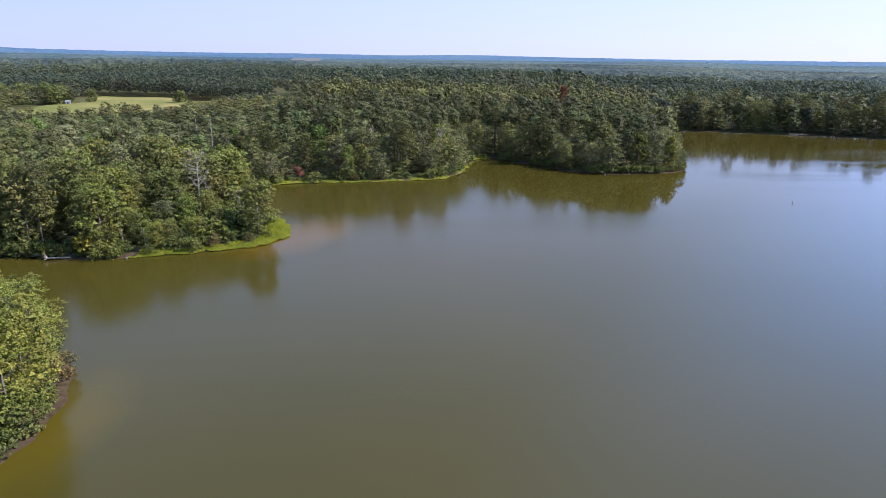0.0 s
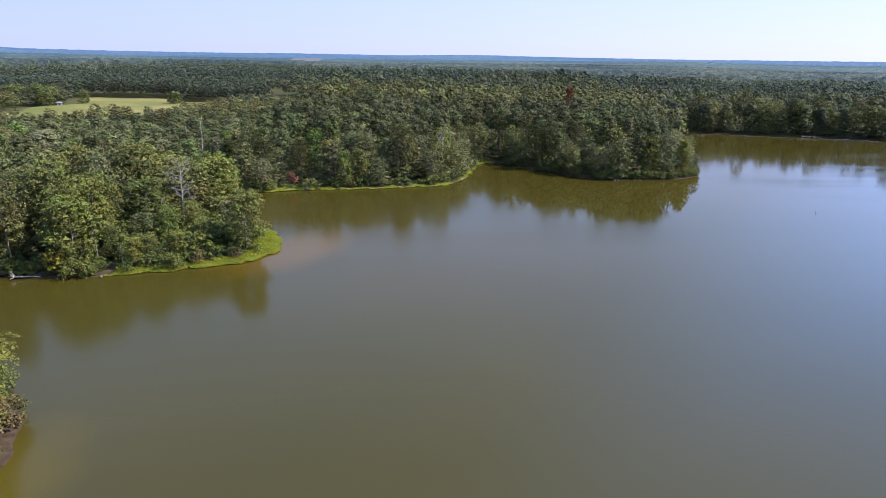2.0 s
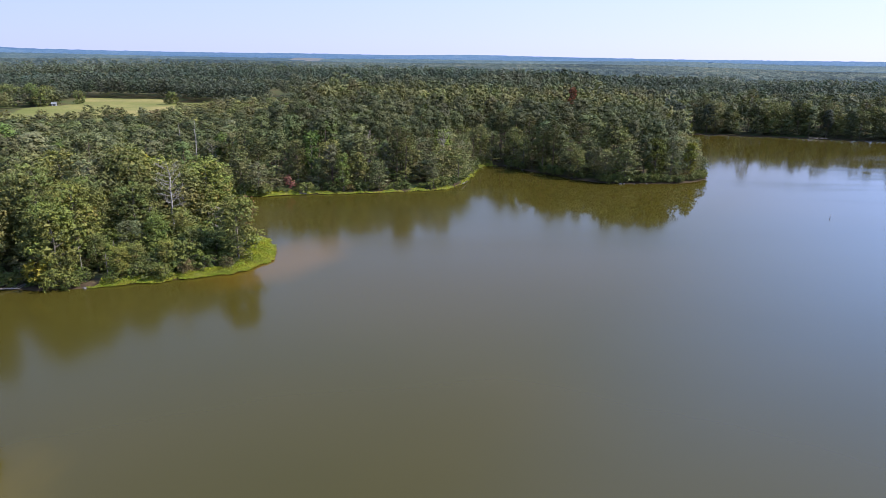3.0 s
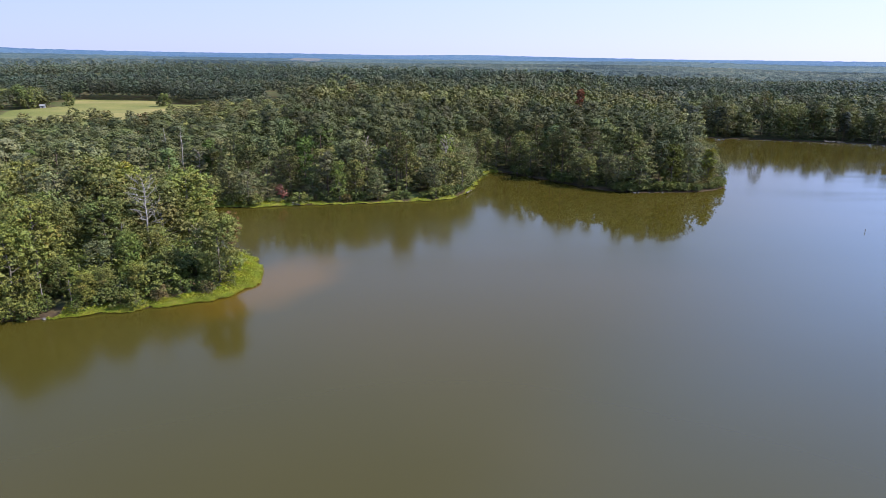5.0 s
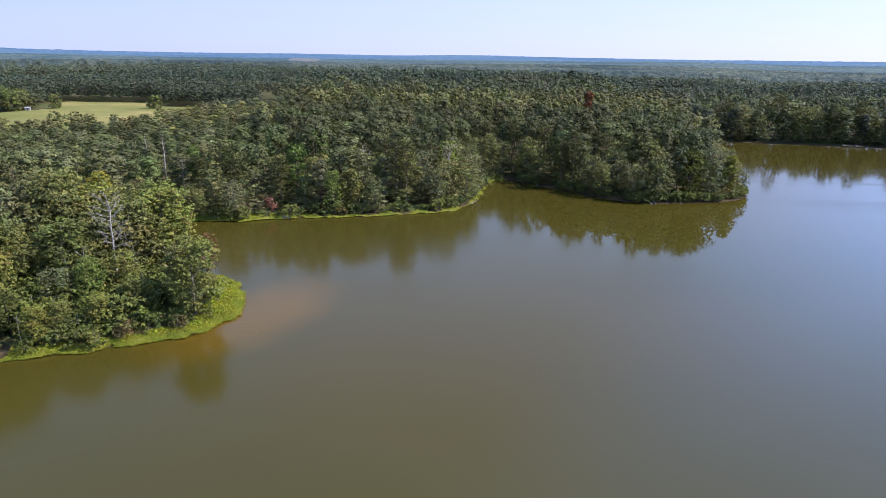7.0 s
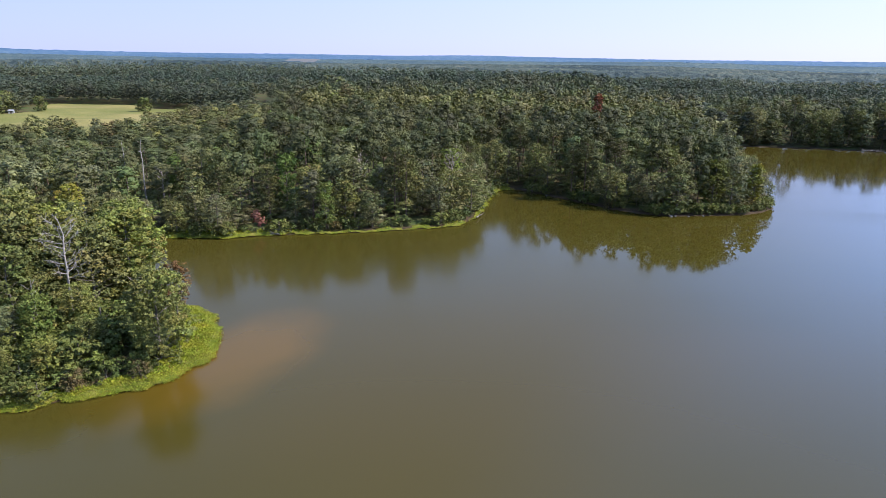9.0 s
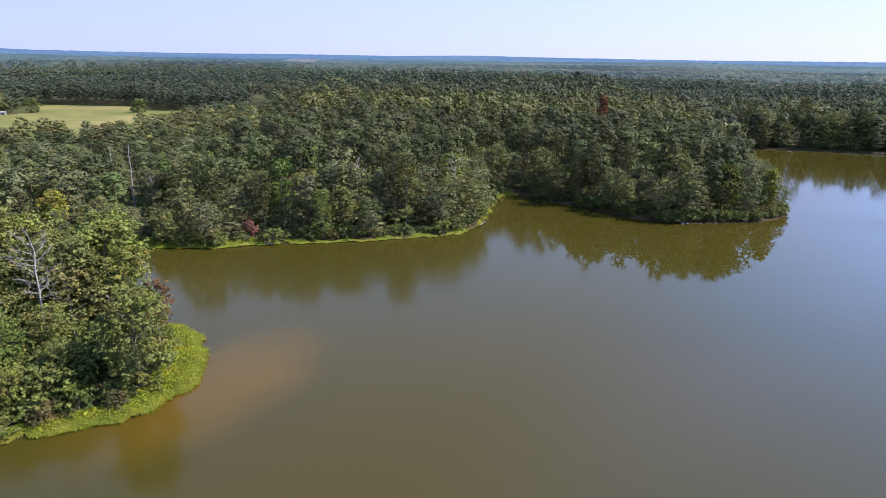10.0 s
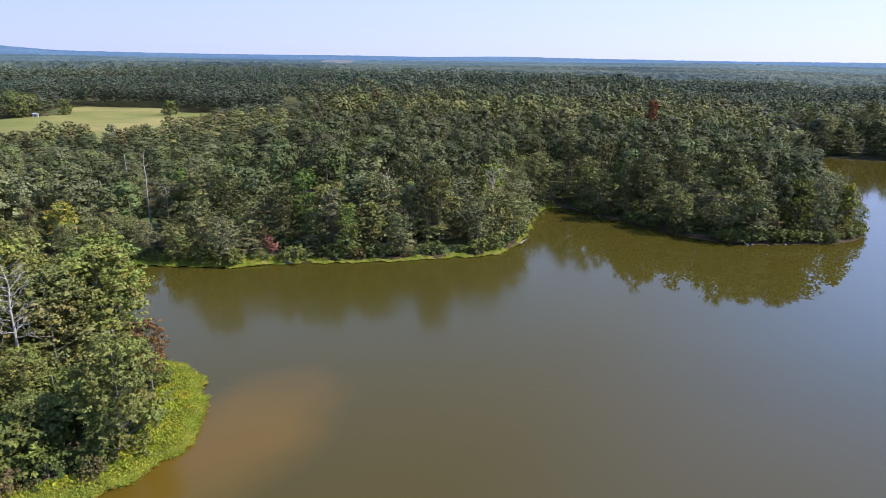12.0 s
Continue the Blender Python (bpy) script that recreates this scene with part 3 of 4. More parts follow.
for (x, y), dd in zip(HERO.tolist(), HERO_D.tolist()):
    edge_tree = dd < 6
    on_pen, cove = x > 14, 185 < y and x <= 14
    if on_pen:
        kind = pick.choices(["broad", "olive", "grey", "pine"], [2, 2, 7, 0.3 if edge_tree else 2] if x > 50 else [4, 0.5, 1, 3])[0]
        tall = pick.uniform(0.88, 1.08) if not edge_tree else pick.uniform(0.66, 1.0)
        tall *= 1 - 0.28 * min(max((x - 74) / 14, 0), 1)
    elif cove:
        kind = pick.choices(["broad", "olive", "fresh", "grey", "pine"], [4, 2, 1, 2, 0.2 if edge_tree else 2])[0]
        tall = pick.uniform(0.62, 0.9) if edge_tree else pick.uniform(0.8, 1.08)
        if x < -60:
            tall = pick.uniform(0.42, 0.62)
    elif x > -60 and y < 139 and dd < 16:
        kind = pick.choices(["broad", "olive", "fresh", "grey"], [4, 3, 1.5, 2])[0]
        tall = pick.uniform(0.34, 0.5) if y < 130 else pick.uniform(0.5, 0.66)
    else:
        kind = pick.choices(["broad", "olive", "fresh", "grey", "pine"], [4, 3, 0.7, 2.5, 0.6 if x < -66 else 0])[0]
        tall = pick.uniform(0.3, 0.45) if x > -47 and y < 165 else pick.uniform(1.05, 1.35) if y > 141 and x > -75 else pick.uniform(0.8, 1.2)
    if y < 100:
        kind, tall = pick.choice(["lime", "lime", "olive"]), pick.uniform(0.75, 1.0)
    if kind == "pine":
        tall *= 0.84
    elif y < 168 and x > -82 and kind != "lime":
        kind = "near_" + kind
    plant(kind, pick.randrange(3), x, y, tall, pick.uniform(0, 360), stretch=pick.uniform(0.82, 1.02) if not kind == "pine" else pick.uniform(0.95, 1.12))

# the trees along the far bank
spots = scatter(np.random.default_rng(9), 122, 268, 300, 368, 6.0)
d = inland(spots)
bank = spots[(d > 1.8) & (d < 14)]
for x, y in bank.tolist():
    plant(pick.choices(["broad", "grey", "olive", "pine"], [4, 2, 0.4, 2.5])[0], pick.randrange(3), x, y, pick.uniform(0.9, 1.15), pick.uniform(0, 360), stretch=pick.uniform(0.9, 1.05))
HERO = np.concatenate([HERO, bank])

# shrubs in the front row
at, bushes = 0.0, 0
for p, q in zip(EDGE, np.roll(EDGE, -1, 0)):
    if not (-92 < p[0] < 250 and 50 < p[1] < 356) or (80 < p[1] < 113) or (p[0] > 95 and p[1] < 300 and p[0] > 112):
        continue
    way = q - p
    length = float(np.hypot(*way))
    out = np.array([-way[1], way[0]]) / max(length, 1e-6)
    at += length
    while at > 2.3 and bushes < 200:
        at -= 2.3 * pick.uniform(0.8, 1.5)
        w = 0.9 if p[1] < 100 or p[0] > 14 else float(point_width(p[0], p[1]))
        x, y = (p + out * (w * 0.9 + pick.uniform(-0.4, 1.6))).tolist()
        if inland([(x, y)])[0] < 0.6 or (20 < x < 54 and y < 260 and pick.random() < 0.15):
            continue
        low = "rust" if pick.random() < 0.12 else "shrub"
        plant("near_" + low if y < 165 else low, pick.randrange(2), x, y, pick.uniform(0.55, 1.25), pick.uniform(0, 360))
        bushes += 1


# ------------------------------------------------------------------ the woods behind: stands of many trees
def model(seed, is_pine, roof, lobes, per_lobe, leaf):
    """One woodland tree of 16 m with a crown 3 m wide to each side: corners, faces and the tone of each corner's leaf.
    """
    rng = np.random.default_rng(seed)
    base = (0.52 if roof else 0.28) if is_pine else (0.44 if roof else 0.08)
    flat = 0.78 if is_pine else 0.88
    c, which, r = crown(rng, 16, 3.0, base, lobes, per_lobe, leaf, belly=base + (1 - base) * (0.30 if is_pine else 0.42), lobe_size=0.50 * (14 / lobes) ** 0.25, flat=flat)[3:]
    out = unit((c - (0, 0, (base + (1 - base) * 0.35) * 16)) * (1, 1, 6 / (16 * (1 - base))))
    n = len(which)
    d = unit(rng.normal(size=(n, 3)) + out[which] * 0.7 + (0, 0, 0.3))
    p = c[which] + d * (r[which] * rng.uniform(0.5, 1.10, n))[:, None] * (1, 1, flat)
    away = unit((p - (0, 0, (base + (1 - base) * 0.35) * 16)) * (1, 1, 6 / (16 * (1 - base))))
    nrm = unit(d * 0.32 + away * (0.62, 0.62, 0.45) + rng.normal(size=(n, 3)) * 0.16)
    v, f = leaves(rng, p, nrm, np.full(n, leaf), 0.55 if is_pine else 0.62)
    cv, cf, k = cores(rng, c, r, flat, 0.54)
    lobe_tint = 1 + rng.normal(size=lobes) * 0.07
    return np.concatenate([v, cv]), np.concatenate([f, cf + len(v)]), np.concatenate([np.repeat(lobe_tint[which], 3), np.repeat(lobe_tint, k)])


def stand(name, spots, seed, kinds, lobes, per_lobe, leaf, label, height, trunks=True, haze_tint=None, material=None, low=False, models=5):
    """A wood as one mesh of leaf sprays and one of trunks, its trees drawn from a few models, each turned, sized and tinted by itself."""
    rng = np.random.default_rng(seed)
    n = len(spots)
    z = land(spots[:, 0], spots[:, 1])
    far_in = inland(spots)
    # deep in a wood a tree carries leaves only near its top
    roof = (far_in > 13) & (inland(spots, FIELD) > 16) & ~((spots[:, 0] < -52) & (spots[:, 1] < 240))
    roof &= not low
    is_pine = rng.random(n) < np.array([kinds(x, y) for x, y in spots])
    h = np.array([height(x, y, p) for (x, y), p in zip(spots, is_pine)]) * np.where(is_pine, rng.uniform(0.78, 1.12, n), rng.uniform(0.74, 1.08, n))
    r = np.clip(h * np.where(is_pine, rng.uniform(0.165, 0.215, n), rng.uniform(0.20, 0.29, n)), 2.8, 4.6)
    broad = np.array([GREEN, OLIVE, GREY_GREEN, FRESH])[rng.choice(4, n, p=[0.4, 0.3, 0.22, 0.08])]
    # far woods and far bank: bluish haze put into a darker leaf colour
    broad = np.where((spots[:, 1:] > 400) | (spots[:, :1] > 110), 0.5 * broad + 0.5 * np.array(HAZY_PINE), broad)
    c = np.where(is_pine[:, None], np.where((spots[:, 1:] > 380) | (spots[:, :1] > 110), np.array(HAZY_PINE), np.array(PINE_GREEN)), broad)
    # the farthest stands take most of their colour from a painted haze
    if haze_tint:
        c = 0.25 * c + 0.75 * np.array(haze_tint)
    c = c * rng.uniform(*((0.74, 1.24) if not haze_tint else (0.7, 1.26)), (n, 1)) * (1 + rng.normal(size=(n, 3)) * 0.05)
    which, spin = rng.integers(0, models, n), rng.uniform(0, 2 * np.pi, n)
    lv, lf, lt, at = [], [], [], 0
    for pine_here in (False, True):
        for top in (False, True):
            for k in range(models):
                idx = np.flatnonzero((is_pine == pine_here) & (roof == top) & (which == k))
                if not len(idx):
                    continue
                more = 1.0 if top else 1.6          # leaves down to the ground: more of them
                v, f, t = model(seed * 50 + k + 10 * pine_here + 20 * top, pine_here, top, int(lobes * more), per_lobe, leaf)
                ca, sa = np.cos(spin[idx])[:, None], np.sin(spin[idx])[:, None]
                wide, tall = (r[idx] / 3.0)[:, None], (h[idx] / 16)[:, None]
                out = np.stack([(v[:, 0] * ca - v[:, 1] * sa) * wide + spots[idx, :1], (v[:, 0] * sa + v[:, 1] * ca) * wide + spots[idx, 1:], v[:, 2] * tall + z[idx, None]], 2)
                lv.append(out.reshape(-1, 3))
                lf.append((f[None] + (np.arange(len(idx)) * len(v))[:, None, None] + at).reshape(-1, 3))
                lt.append((c[idx][:, None] * t[None, :, None]).reshape(-1, 3))
                at += len(idx) * len(v)
    ob = tagged(new(name), label, "woodland", kind="stuff")
    made("crowns", mesh_of(name, np.concatenate(lv), np.concatenate(lf), False, np.concatenate(lt)), material or WOOD_LEAF, ob)
    if trunks:
        wood = [tube([(x, y, z[i] - 0.3), (x + rng.normal() * 0.3, y, z[i] + h[i] * 0.45), (x, y, z[i] + h[i] * 0.85)], [h[i] * 0.014, h[i] * 0.010, 0.04], 4) for i, (x, y) in enumerate(spots)]
        v, f = join(wood)
        made("trunks", mesh_of(name + "_trunks", v, f, True), PINE_BARK, ob)
    return ob


def in_view(p, y0=0.0, half=0.80):
    return np.abs(p[:, 0]) < half * (p[:, 1] - y0) + 25


def pines_share(x, y):
    if x > 120:
        return 0.45
    if y > 400:
        return 0.35 if waves(x, y * 1.5, 48, 2.0) > 0.42 else 0.92
    return 0.12 if y < 185 else (0.25 if y < 216 and x < 5 else (0.2 if y < 250 and x < -60 else 0.8))


def wood_height(x, y, is_pine):
    """Heights by planting blocks beyond the lake woods."""
    block = 1.0
    if y > 440:
        block = (1.08 if waves(x, y * 1.6, 75, 4.0) > 0.1 else 0.84)
    return block * plain_height(x, y, is_pine)


def plain_height(x, y, is_pine):
    if x > 110 and y > 300:
        return (16.5 if is_pine else 14.5) if y < 420 else 12
    if -140 < x < -85 and 290 < y < 430:
        return 7.6
    if x < -58 and 206 < y < 430:
        k = min(1.0, (y - 206) / 34)
        return (16 if is_pine else 14) * (1 - k) + (10.6 if y < 300 else 9.4) * k
    if y > 430 and x < -100:
        return 12 if y < 520 else 11.5
    if y > 430 and x < -20:
        return 15 if y < 620 else 12
    if y > 560:
        return 13
    return 18 if is_pine else 15.5


def free_of(spots, hero=True):
    d = inland(spots)
    ok = (d > 3.0) & (inland(spots, FIELD) > 3.0)
    if not hero:
        gap = inland(spots, FIELD)
        ok &= ~((gap < 42) & (spots[:, 1] > 418))
    ok &= np.hypot(spots[:, 0] - 59.5, spots[:, 1] - 306) > 5
    if hero:
        for x, y in HERO:
            ok &= (spots[:, 0] - x) ** 2 + (spots[:, 1] - y) ** 2 > 3.4 ** 2
    return ok, d


r3 = np.random.default_rng(17)
spots = scatter(r3, -340, -110, 405, 520, 4.4)
edge = inland(spots, FIELD)
PLANTED = spots[(edge > 2.5) & (edge < 42) & ((spots[:, 1] > 424) | (spots[:, 0] > -150)) & (spots[:, 1] > 416) & in_view(spots, 0, 0.75)]
stand("conifer_row", PLANTED, 37, lambda x, y: 0.95, 8, 10, 0.95, "close-planted dark conifers along the back of the meadow", lambda x, y, p: 12.0, False, None, FAR_LEAF, True)
spots = scatter(r3, -150, 250, 40, 400, 6.7)
ok, d = free_of(spots)
far = np.hypot(spots[:, 0], spots[:, 1] - 70)
# the right bank's front rows belong to the nearer wood too
mid = ok & in_view(spots, -20) & ((far < 235) | ((spots[:, 0] > 110) & (spots[:, 1] > 300) & (d < 22)))
mid &= (d < 60) | (far < 235)
mid &= (spots[:, 1] > 186) | (spots[:, 0] < -90)
MID = spots[mid]
print("mid trees", len(MID))
close = (MID[:, 0] < -84) & (MID[:, 1] < 186)
stand("woodland", MID[close], 24, pines_share, 22, 90, 0.36, "dense broadleaf wood at the root of the wooded point", wood_height, True, None, WOOD_LEAF)
stand("woodland", MID[~close], 23, pines_share, 17, 52, 0.44, "mixed pine and broadleaf wood rising behind the lake shore", wood_height, True, None, WOOD_LEAF)

spots = scatter(r3, -700, 760, 150, 900, 6.6)
ok, d = free_of(spots, False)
far = np.hypot(spots[:, 0], spots[:, 1] - 70)
ok &= in_view(spots, 30, 0.78) & (far < 800) & (far >= 230)
taken = set((round(x / 5), round(y / 5)) for x, y in MID)
ok &= np.array([(round(x / 5), round(y / 5)) not in taken for x, y in spots])
FAR = spots[ok]
far = far[ok]
print("far trees", len(FAR))
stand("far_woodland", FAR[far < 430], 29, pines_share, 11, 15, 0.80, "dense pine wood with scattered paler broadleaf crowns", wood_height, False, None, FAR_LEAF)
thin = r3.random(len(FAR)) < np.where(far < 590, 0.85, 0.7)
# a bluish grey tint imitates the air's haze on these stands
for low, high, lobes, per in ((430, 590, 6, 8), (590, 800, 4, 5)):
    stand("far_woodland", FAR[(far >= low) & (far < high) & thin], 31, pines_share, lobes, per, 1.2, "dense dark green pine plantation on gentle rises, hazed in its colour", wood_height, False,
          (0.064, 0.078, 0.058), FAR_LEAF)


def canopy(name, r0, r1, nr, na, material, label, cell, kind="stuff"):
    """The roof of the woods far off, one lump for each crown, on a fan that widens with distance."""
    rad = r0 * (r1 / r0) ** np.linspace(0, 1, nr)
    ang = np.radians(np.linspace(-44, 44, na))
    R, A = np.meshgrid(rad, ang, indexing="ij")
    x, y = R * np.sin(A), 40 + R * np.cos(A)
    # the nearest crown of a jittered grid
    ix, iy = np.floor(x / cell), np.floor(y / cell)
    best = np.full(x.shape, 9.0)
    high = np.zeros(x.shape)
    for dx in (-1, 0, 1):
        for dy in (-1, 0, 1):
            jx, jy = ix + dx, iy + dy
            s1 = np.modf(np.sin(jx * 127.1 + jy * 311.7) * 43758.5453)[0] % 1
            s2 = np.modf(np.sin(jx * 269.5 + jy * 183.3) * 43758.5453)[0] % 1
            dd = (x / cell - jx - 0.2 - 0.6 * s1) ** 2 + (y / cell - jy - 0.2 - 0.6 * s2) ** 2
            closer = dd < best
            best = np.where(closer, dd, best)
            high = np.where(closer, s1 * 0.6 + s2 * 0.4, high)
    ground = land(x, y, np.full(x.shape, 200.0))
    rise = 5 * waves(x, y, 420, 2.0) + 7 * waves(x, y, 1100, 0.7) * np.clip((R - 900) / 1500, 0, 1)
    deg = np.degrees(A)
    hill = (38 * np.exp(-((deg + 36.5) / 3.4) ** 2) + 8 * np.exp(-((deg + 30) / 6) ** 2)) * np.exp(-((R - 4600) / 450) ** 2)
    hill = hill + 11 * np.exp(-((R - 4700) / 250) ** 2)
    z = ground + 10 + rise * np.clip((R - 700) / 500, 0, 1) + hill + 4.5 * np.clip(1 - best * 1.6, -0.3, 1) + 4 * (high - 0.5)
    z = z - 8 * np.clip(1 - (R - r0) / 40, 0, 1) * (kind == "stuff")
    ob = made(name, mesh_of(name, np.stack([x.ravel(), y.ravel(), z.ravel()], 1), grid_faces(nr, na), True), material)
    return tagged(ob, label, "woodland" if kind == "stuff" else "backdrop", kind=kind)


# haze without a glow: the base colours are made bluer and lighter
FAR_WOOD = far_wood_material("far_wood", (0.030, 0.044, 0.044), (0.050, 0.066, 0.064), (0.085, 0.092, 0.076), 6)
# distance haze painted on: dark blue woods with a blue glow added
VEILED_WOOD = far_wood_material("veiled_wood", (0.020, 0.030, 0.026), (0.034, 0.046, 0.038), (0.06, 0.066, 0.05), 12, ((0.05, 0.088, 0.14), 0.55))
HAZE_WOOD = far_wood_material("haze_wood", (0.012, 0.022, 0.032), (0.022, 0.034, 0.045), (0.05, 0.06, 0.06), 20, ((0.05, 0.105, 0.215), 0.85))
canopy("far_canopy", 770, 1450, 170, 440, FAR_WOOD, "unbroken dark green roof of distant pine woods, painted bluish for haze", 6.5)
canopy("backdrop_near", 1450, 2500, 80, 330, VEILED_WOOD, "blue-green distant woodland, its haze painted as a faint glow", 9, "structure")
canopy("backdrop_far", 2500, 4850, 90, 320, HAZE_WOOD, "wooded plain and low hills at the horizon, pale blue haze painted as glow", 15, "structure")


# ------------------------------------------------------------------ grass and water weeds along the shore
def fringe_reach(x, y):
    """How wide the green fringe is at a place on the shore, 0 where there is none."""
    tip = 1.6 + 6.6 * np.exp(-(((x + 33) / 7) ** 2 + ((y - 140) / 12) ** 2))
    on_point = (y > 112) & (y < 160) & (x > -57)
    cove = np.clip(4.2 + (-62 - x) * 0.05, 1.2, 4.5) * np.clip((-20 - x) / 30, 0.25, 1) * (y > 184) * (x < -18)
    cape = 1.3 * (y > 192) * (x >= -18) * (x < 12) * (0.5 + 0.5 * np.sin(x * 0.8)) + 1.6 * (np.hypot(x - 16, y - 245) < 5)
    return np.where(on_point, tip, np.maximum(cove, cape))


def build_fringe(name, x0, x1, y0, y1, seed, label, per_metre):
    gap = 0.32
    xs, ys = np.arange(x0, x1, gap), np.arange(y0, y1, gap)
    gx, gy = np.meshgrid(xs, ys, indexing="ij")
    far = inland(np.stack([gx.ravel(), gy.ravel()], 1)).reshape(gx.shape)
    rng = np.random.default_rng(seed)
    ragged = 0.35 * waves(gx, gy, 1.1, 3.0) + 0.4 * waves(gx, gy, 2.9, 1.0)
    inside = (far > -0.7 + ragged) & (far < fringe_reach(gx, gy) + ragged)
    z = np.maximum(land(gx, gy, far), 0) + 0.10 + 0.16 * (1 + waves(gx, gy, 0.8, 2.0)) * np.clip((far + 0.9) / 1.5, 0.1, 1) + rng.uniform(0, 0.06, gx.shape)
    faces = grid_faces(len(xs), len(ys))
    keep = inside.ravel()[faces].all(1)
    ob = tagged(new(name), label, "grass", kind="stuff")
    made("turf", mesh_of(name, np.stack([gx.ravel(), gy.ravel(), z.ravel()], 1), faces[keep], True), FRINGE, ob)
    pick_from = np.flatnonzero(inside.ravel())
    n = int(len(pick_from) * gap * gap * per_metre)
    k = rng.choice(pick_from, n)
    p = np.stack([gx.ravel()[k], gy.ravel()[k], z.ravel()[k]], 1) + rng.uniform(-0.3, 0.3, (n, 3)) * (1, 1, 0.15)
    tall = np.clip((far.ravel()[k] + 0.9) / 2.5, 0.5, 1.0) * rng.uniform(0.5, 1.3, n) * 0.25
    p[:, 2] += tall * 0.5
    v, f = leaves(rng, p, unit(rng.normal(size=(n, 3)) * (1, 1, 0.5) + (0.1, 0, 0.45)), tall, 0.45)
    patchy = waves(p[:, 0], p[:, 1], 1.9, 0.4)[:, None] * 0.5 + 0.5
    c = np.array((0.205, 0.255, 0.026)) * (1 - patchy) + np.array((0.320, 0.295, 0.038)) * patchy
    dry = rng.random(n) < 0.09
    c[dry] = (0.26, 0.15, 0.05)
    made("blades", mesh_of(name + "_blades", v, f, tint=np.repeat(c, 3, 0)), BLADE, ob)


build_fringe("shore_grass", -58, -28, 114, 160, 71, "bright yellow-green grass and weeds covering the point", 300)
build_fringe("shore_grass", -90, 22, 184, 252, 72, "strip of bright green water weeds along the cove", 80)


# ------------------------------------------------------------------ single trees that stand out
def special(name, meshes, bark, leaf, label, x, y, turn=0.0, tilt=0.0, category="tree"):
    ob = tree_thing(name, meshes, bark, leaf, label, category)
    z = max(float(land(np.array([x]), np.array([y]))[0]), -0.1) - 0.15
    ob.matrix_basis = pose(x, y, z, 0, tilt, turn)
    return ob


def bare_tree(seed, height, thick, first, limbs, reach, twigs=3, lean=0.0):
    """A dead tree: its trunk, and each branch with its twigs."""
    rng = np.random.default_rng(seed)
    n = 8
    k = np.linspace(0, 1, n)
    path = np.stack([lean * height * k + rng.normal(size=n) * 0.014 * height * k, rng.normal(size=n) * 0.014 * height * k, height * k - 0.3 * (1 - k)], 1)
    trunk = tube(path, thick * (1 - k) ** 0.7 + 0.025, 7)
    parts = []
    for i in range(limbs):
        h = first + (0.97 - first) * (i + rng.random()) / limbs
        a = np.array([np.interp(h * height, path[:, 2], path[:, q]) for q in range(3)])
        turn, far = i * 2.4 + rng.normal() * 0.4, reach * rng.uniform(0.5, 1.1) * (1.15 - h * 0.6)
        b = a + np.array([math.cos(turn) * far, math.sin(turn) * far, far * rng.uniform(0.35, 0.95)])
        arm = [limb(rng, a, b, thick * 0.35 * (1.1 - h) + 0.03, 0.018, 5, -0.06, 4)]
        for _ in range(twigs):
            c = a + (b - a) * rng.uniform(0.35, 0.95)
            e = c + unit(b - a + rng.normal(size=3) * far * 0.55) * far * rng.uniform(0.25, 0.55)
            arm.append(limb(rng, c, e, 0.03, 0.012, 3, 0.0, 3))
        parts.append(join(arm))
    return trunk, parts


def dead_tree(seed, x, y, height, thick, first, limbs, reach, label, material=None, twigs=3, lean=0.0, turn=0.0, base=None):
    t, b = bare_tree(seed, height, thick, first, limbs, reach, twigs, lean)
    ob = tagged(new("dead_tree"), label, "tree", "dead trees")
    made("trunk", mesh_of("dead_trunk", *t, smooth=True), material or PALE_WOOD, ob)
    for arm in b:
        made("branch", mesh_of("branch", *arm, smooth=True), material or PALE_WOOD, ob)
    z = max(float(land(np.array([x]), np.array([y]))[0]), 0) - 0.1 if base is None else base
    ob.matrix_basis = pose(x, y, z, 0, 0, turn)
    return ob


GREY_TWIG = bark_material("grey_twigs", (0.13, 0.105, 0.09), (0.30, 0.25, 0.22))
special("broadleaf_tree", broadleaf(101, 12.6, 4.3, (0.150, 0.154, 0.044), base=0.05, belly=0.40, lobes=52, per_lobe=240, leaf=0.27, lobe_size=0.30), BARK, LEAF,
        "broad grey-green tree standing alone on the grassy point", -37.0, 132.0)
special("maple_tree", broadleaf(102, 10.8, 2.1, (0.15, 0.075, 0.032), base=0.45, lobes=22, per_lobe=110, leaf=0.24, belly=0.7), BARK, LEAF,
        "slender tree with rust-red autumn leaves at its top", -37.8, 140.2)
special("broadleaf_tree", broadleaf(103, 14.0, 4.4, (0.114, 0.122, 0.035), lobes=50), BARK, LEAF,
        "yellowing olive tree leaning over the water", -64.0, 120.5, tilt=0)
special("broadleaf_tree", broadleaf(104, 4.2, 2.4, YELLOW, base=0.3, lobes=16, per_lobe=60, leaf=0.34), BARK, LEAF,
        "small tree with golden yellow leaves over the bank", -66.4, 118.4)
special("broadleaf_tree", broadleaf(105, 16.0, 3.3, (0.112, 0.152, 0.034), base=0.2), BARK, LEAF, "vivid fresh green tree rising above the cove", -36.5, 204.5)
special("broadleaf_tree", broadleaf(106, 10.0, 3.0, (0.20, 0.185, 0.035), base=0.35, lobes=30, per_lobe=70), PALE_WOOD, LEAF,
        "thin yellowing tree with pale stems behind the cove", -82.0, 196.0)
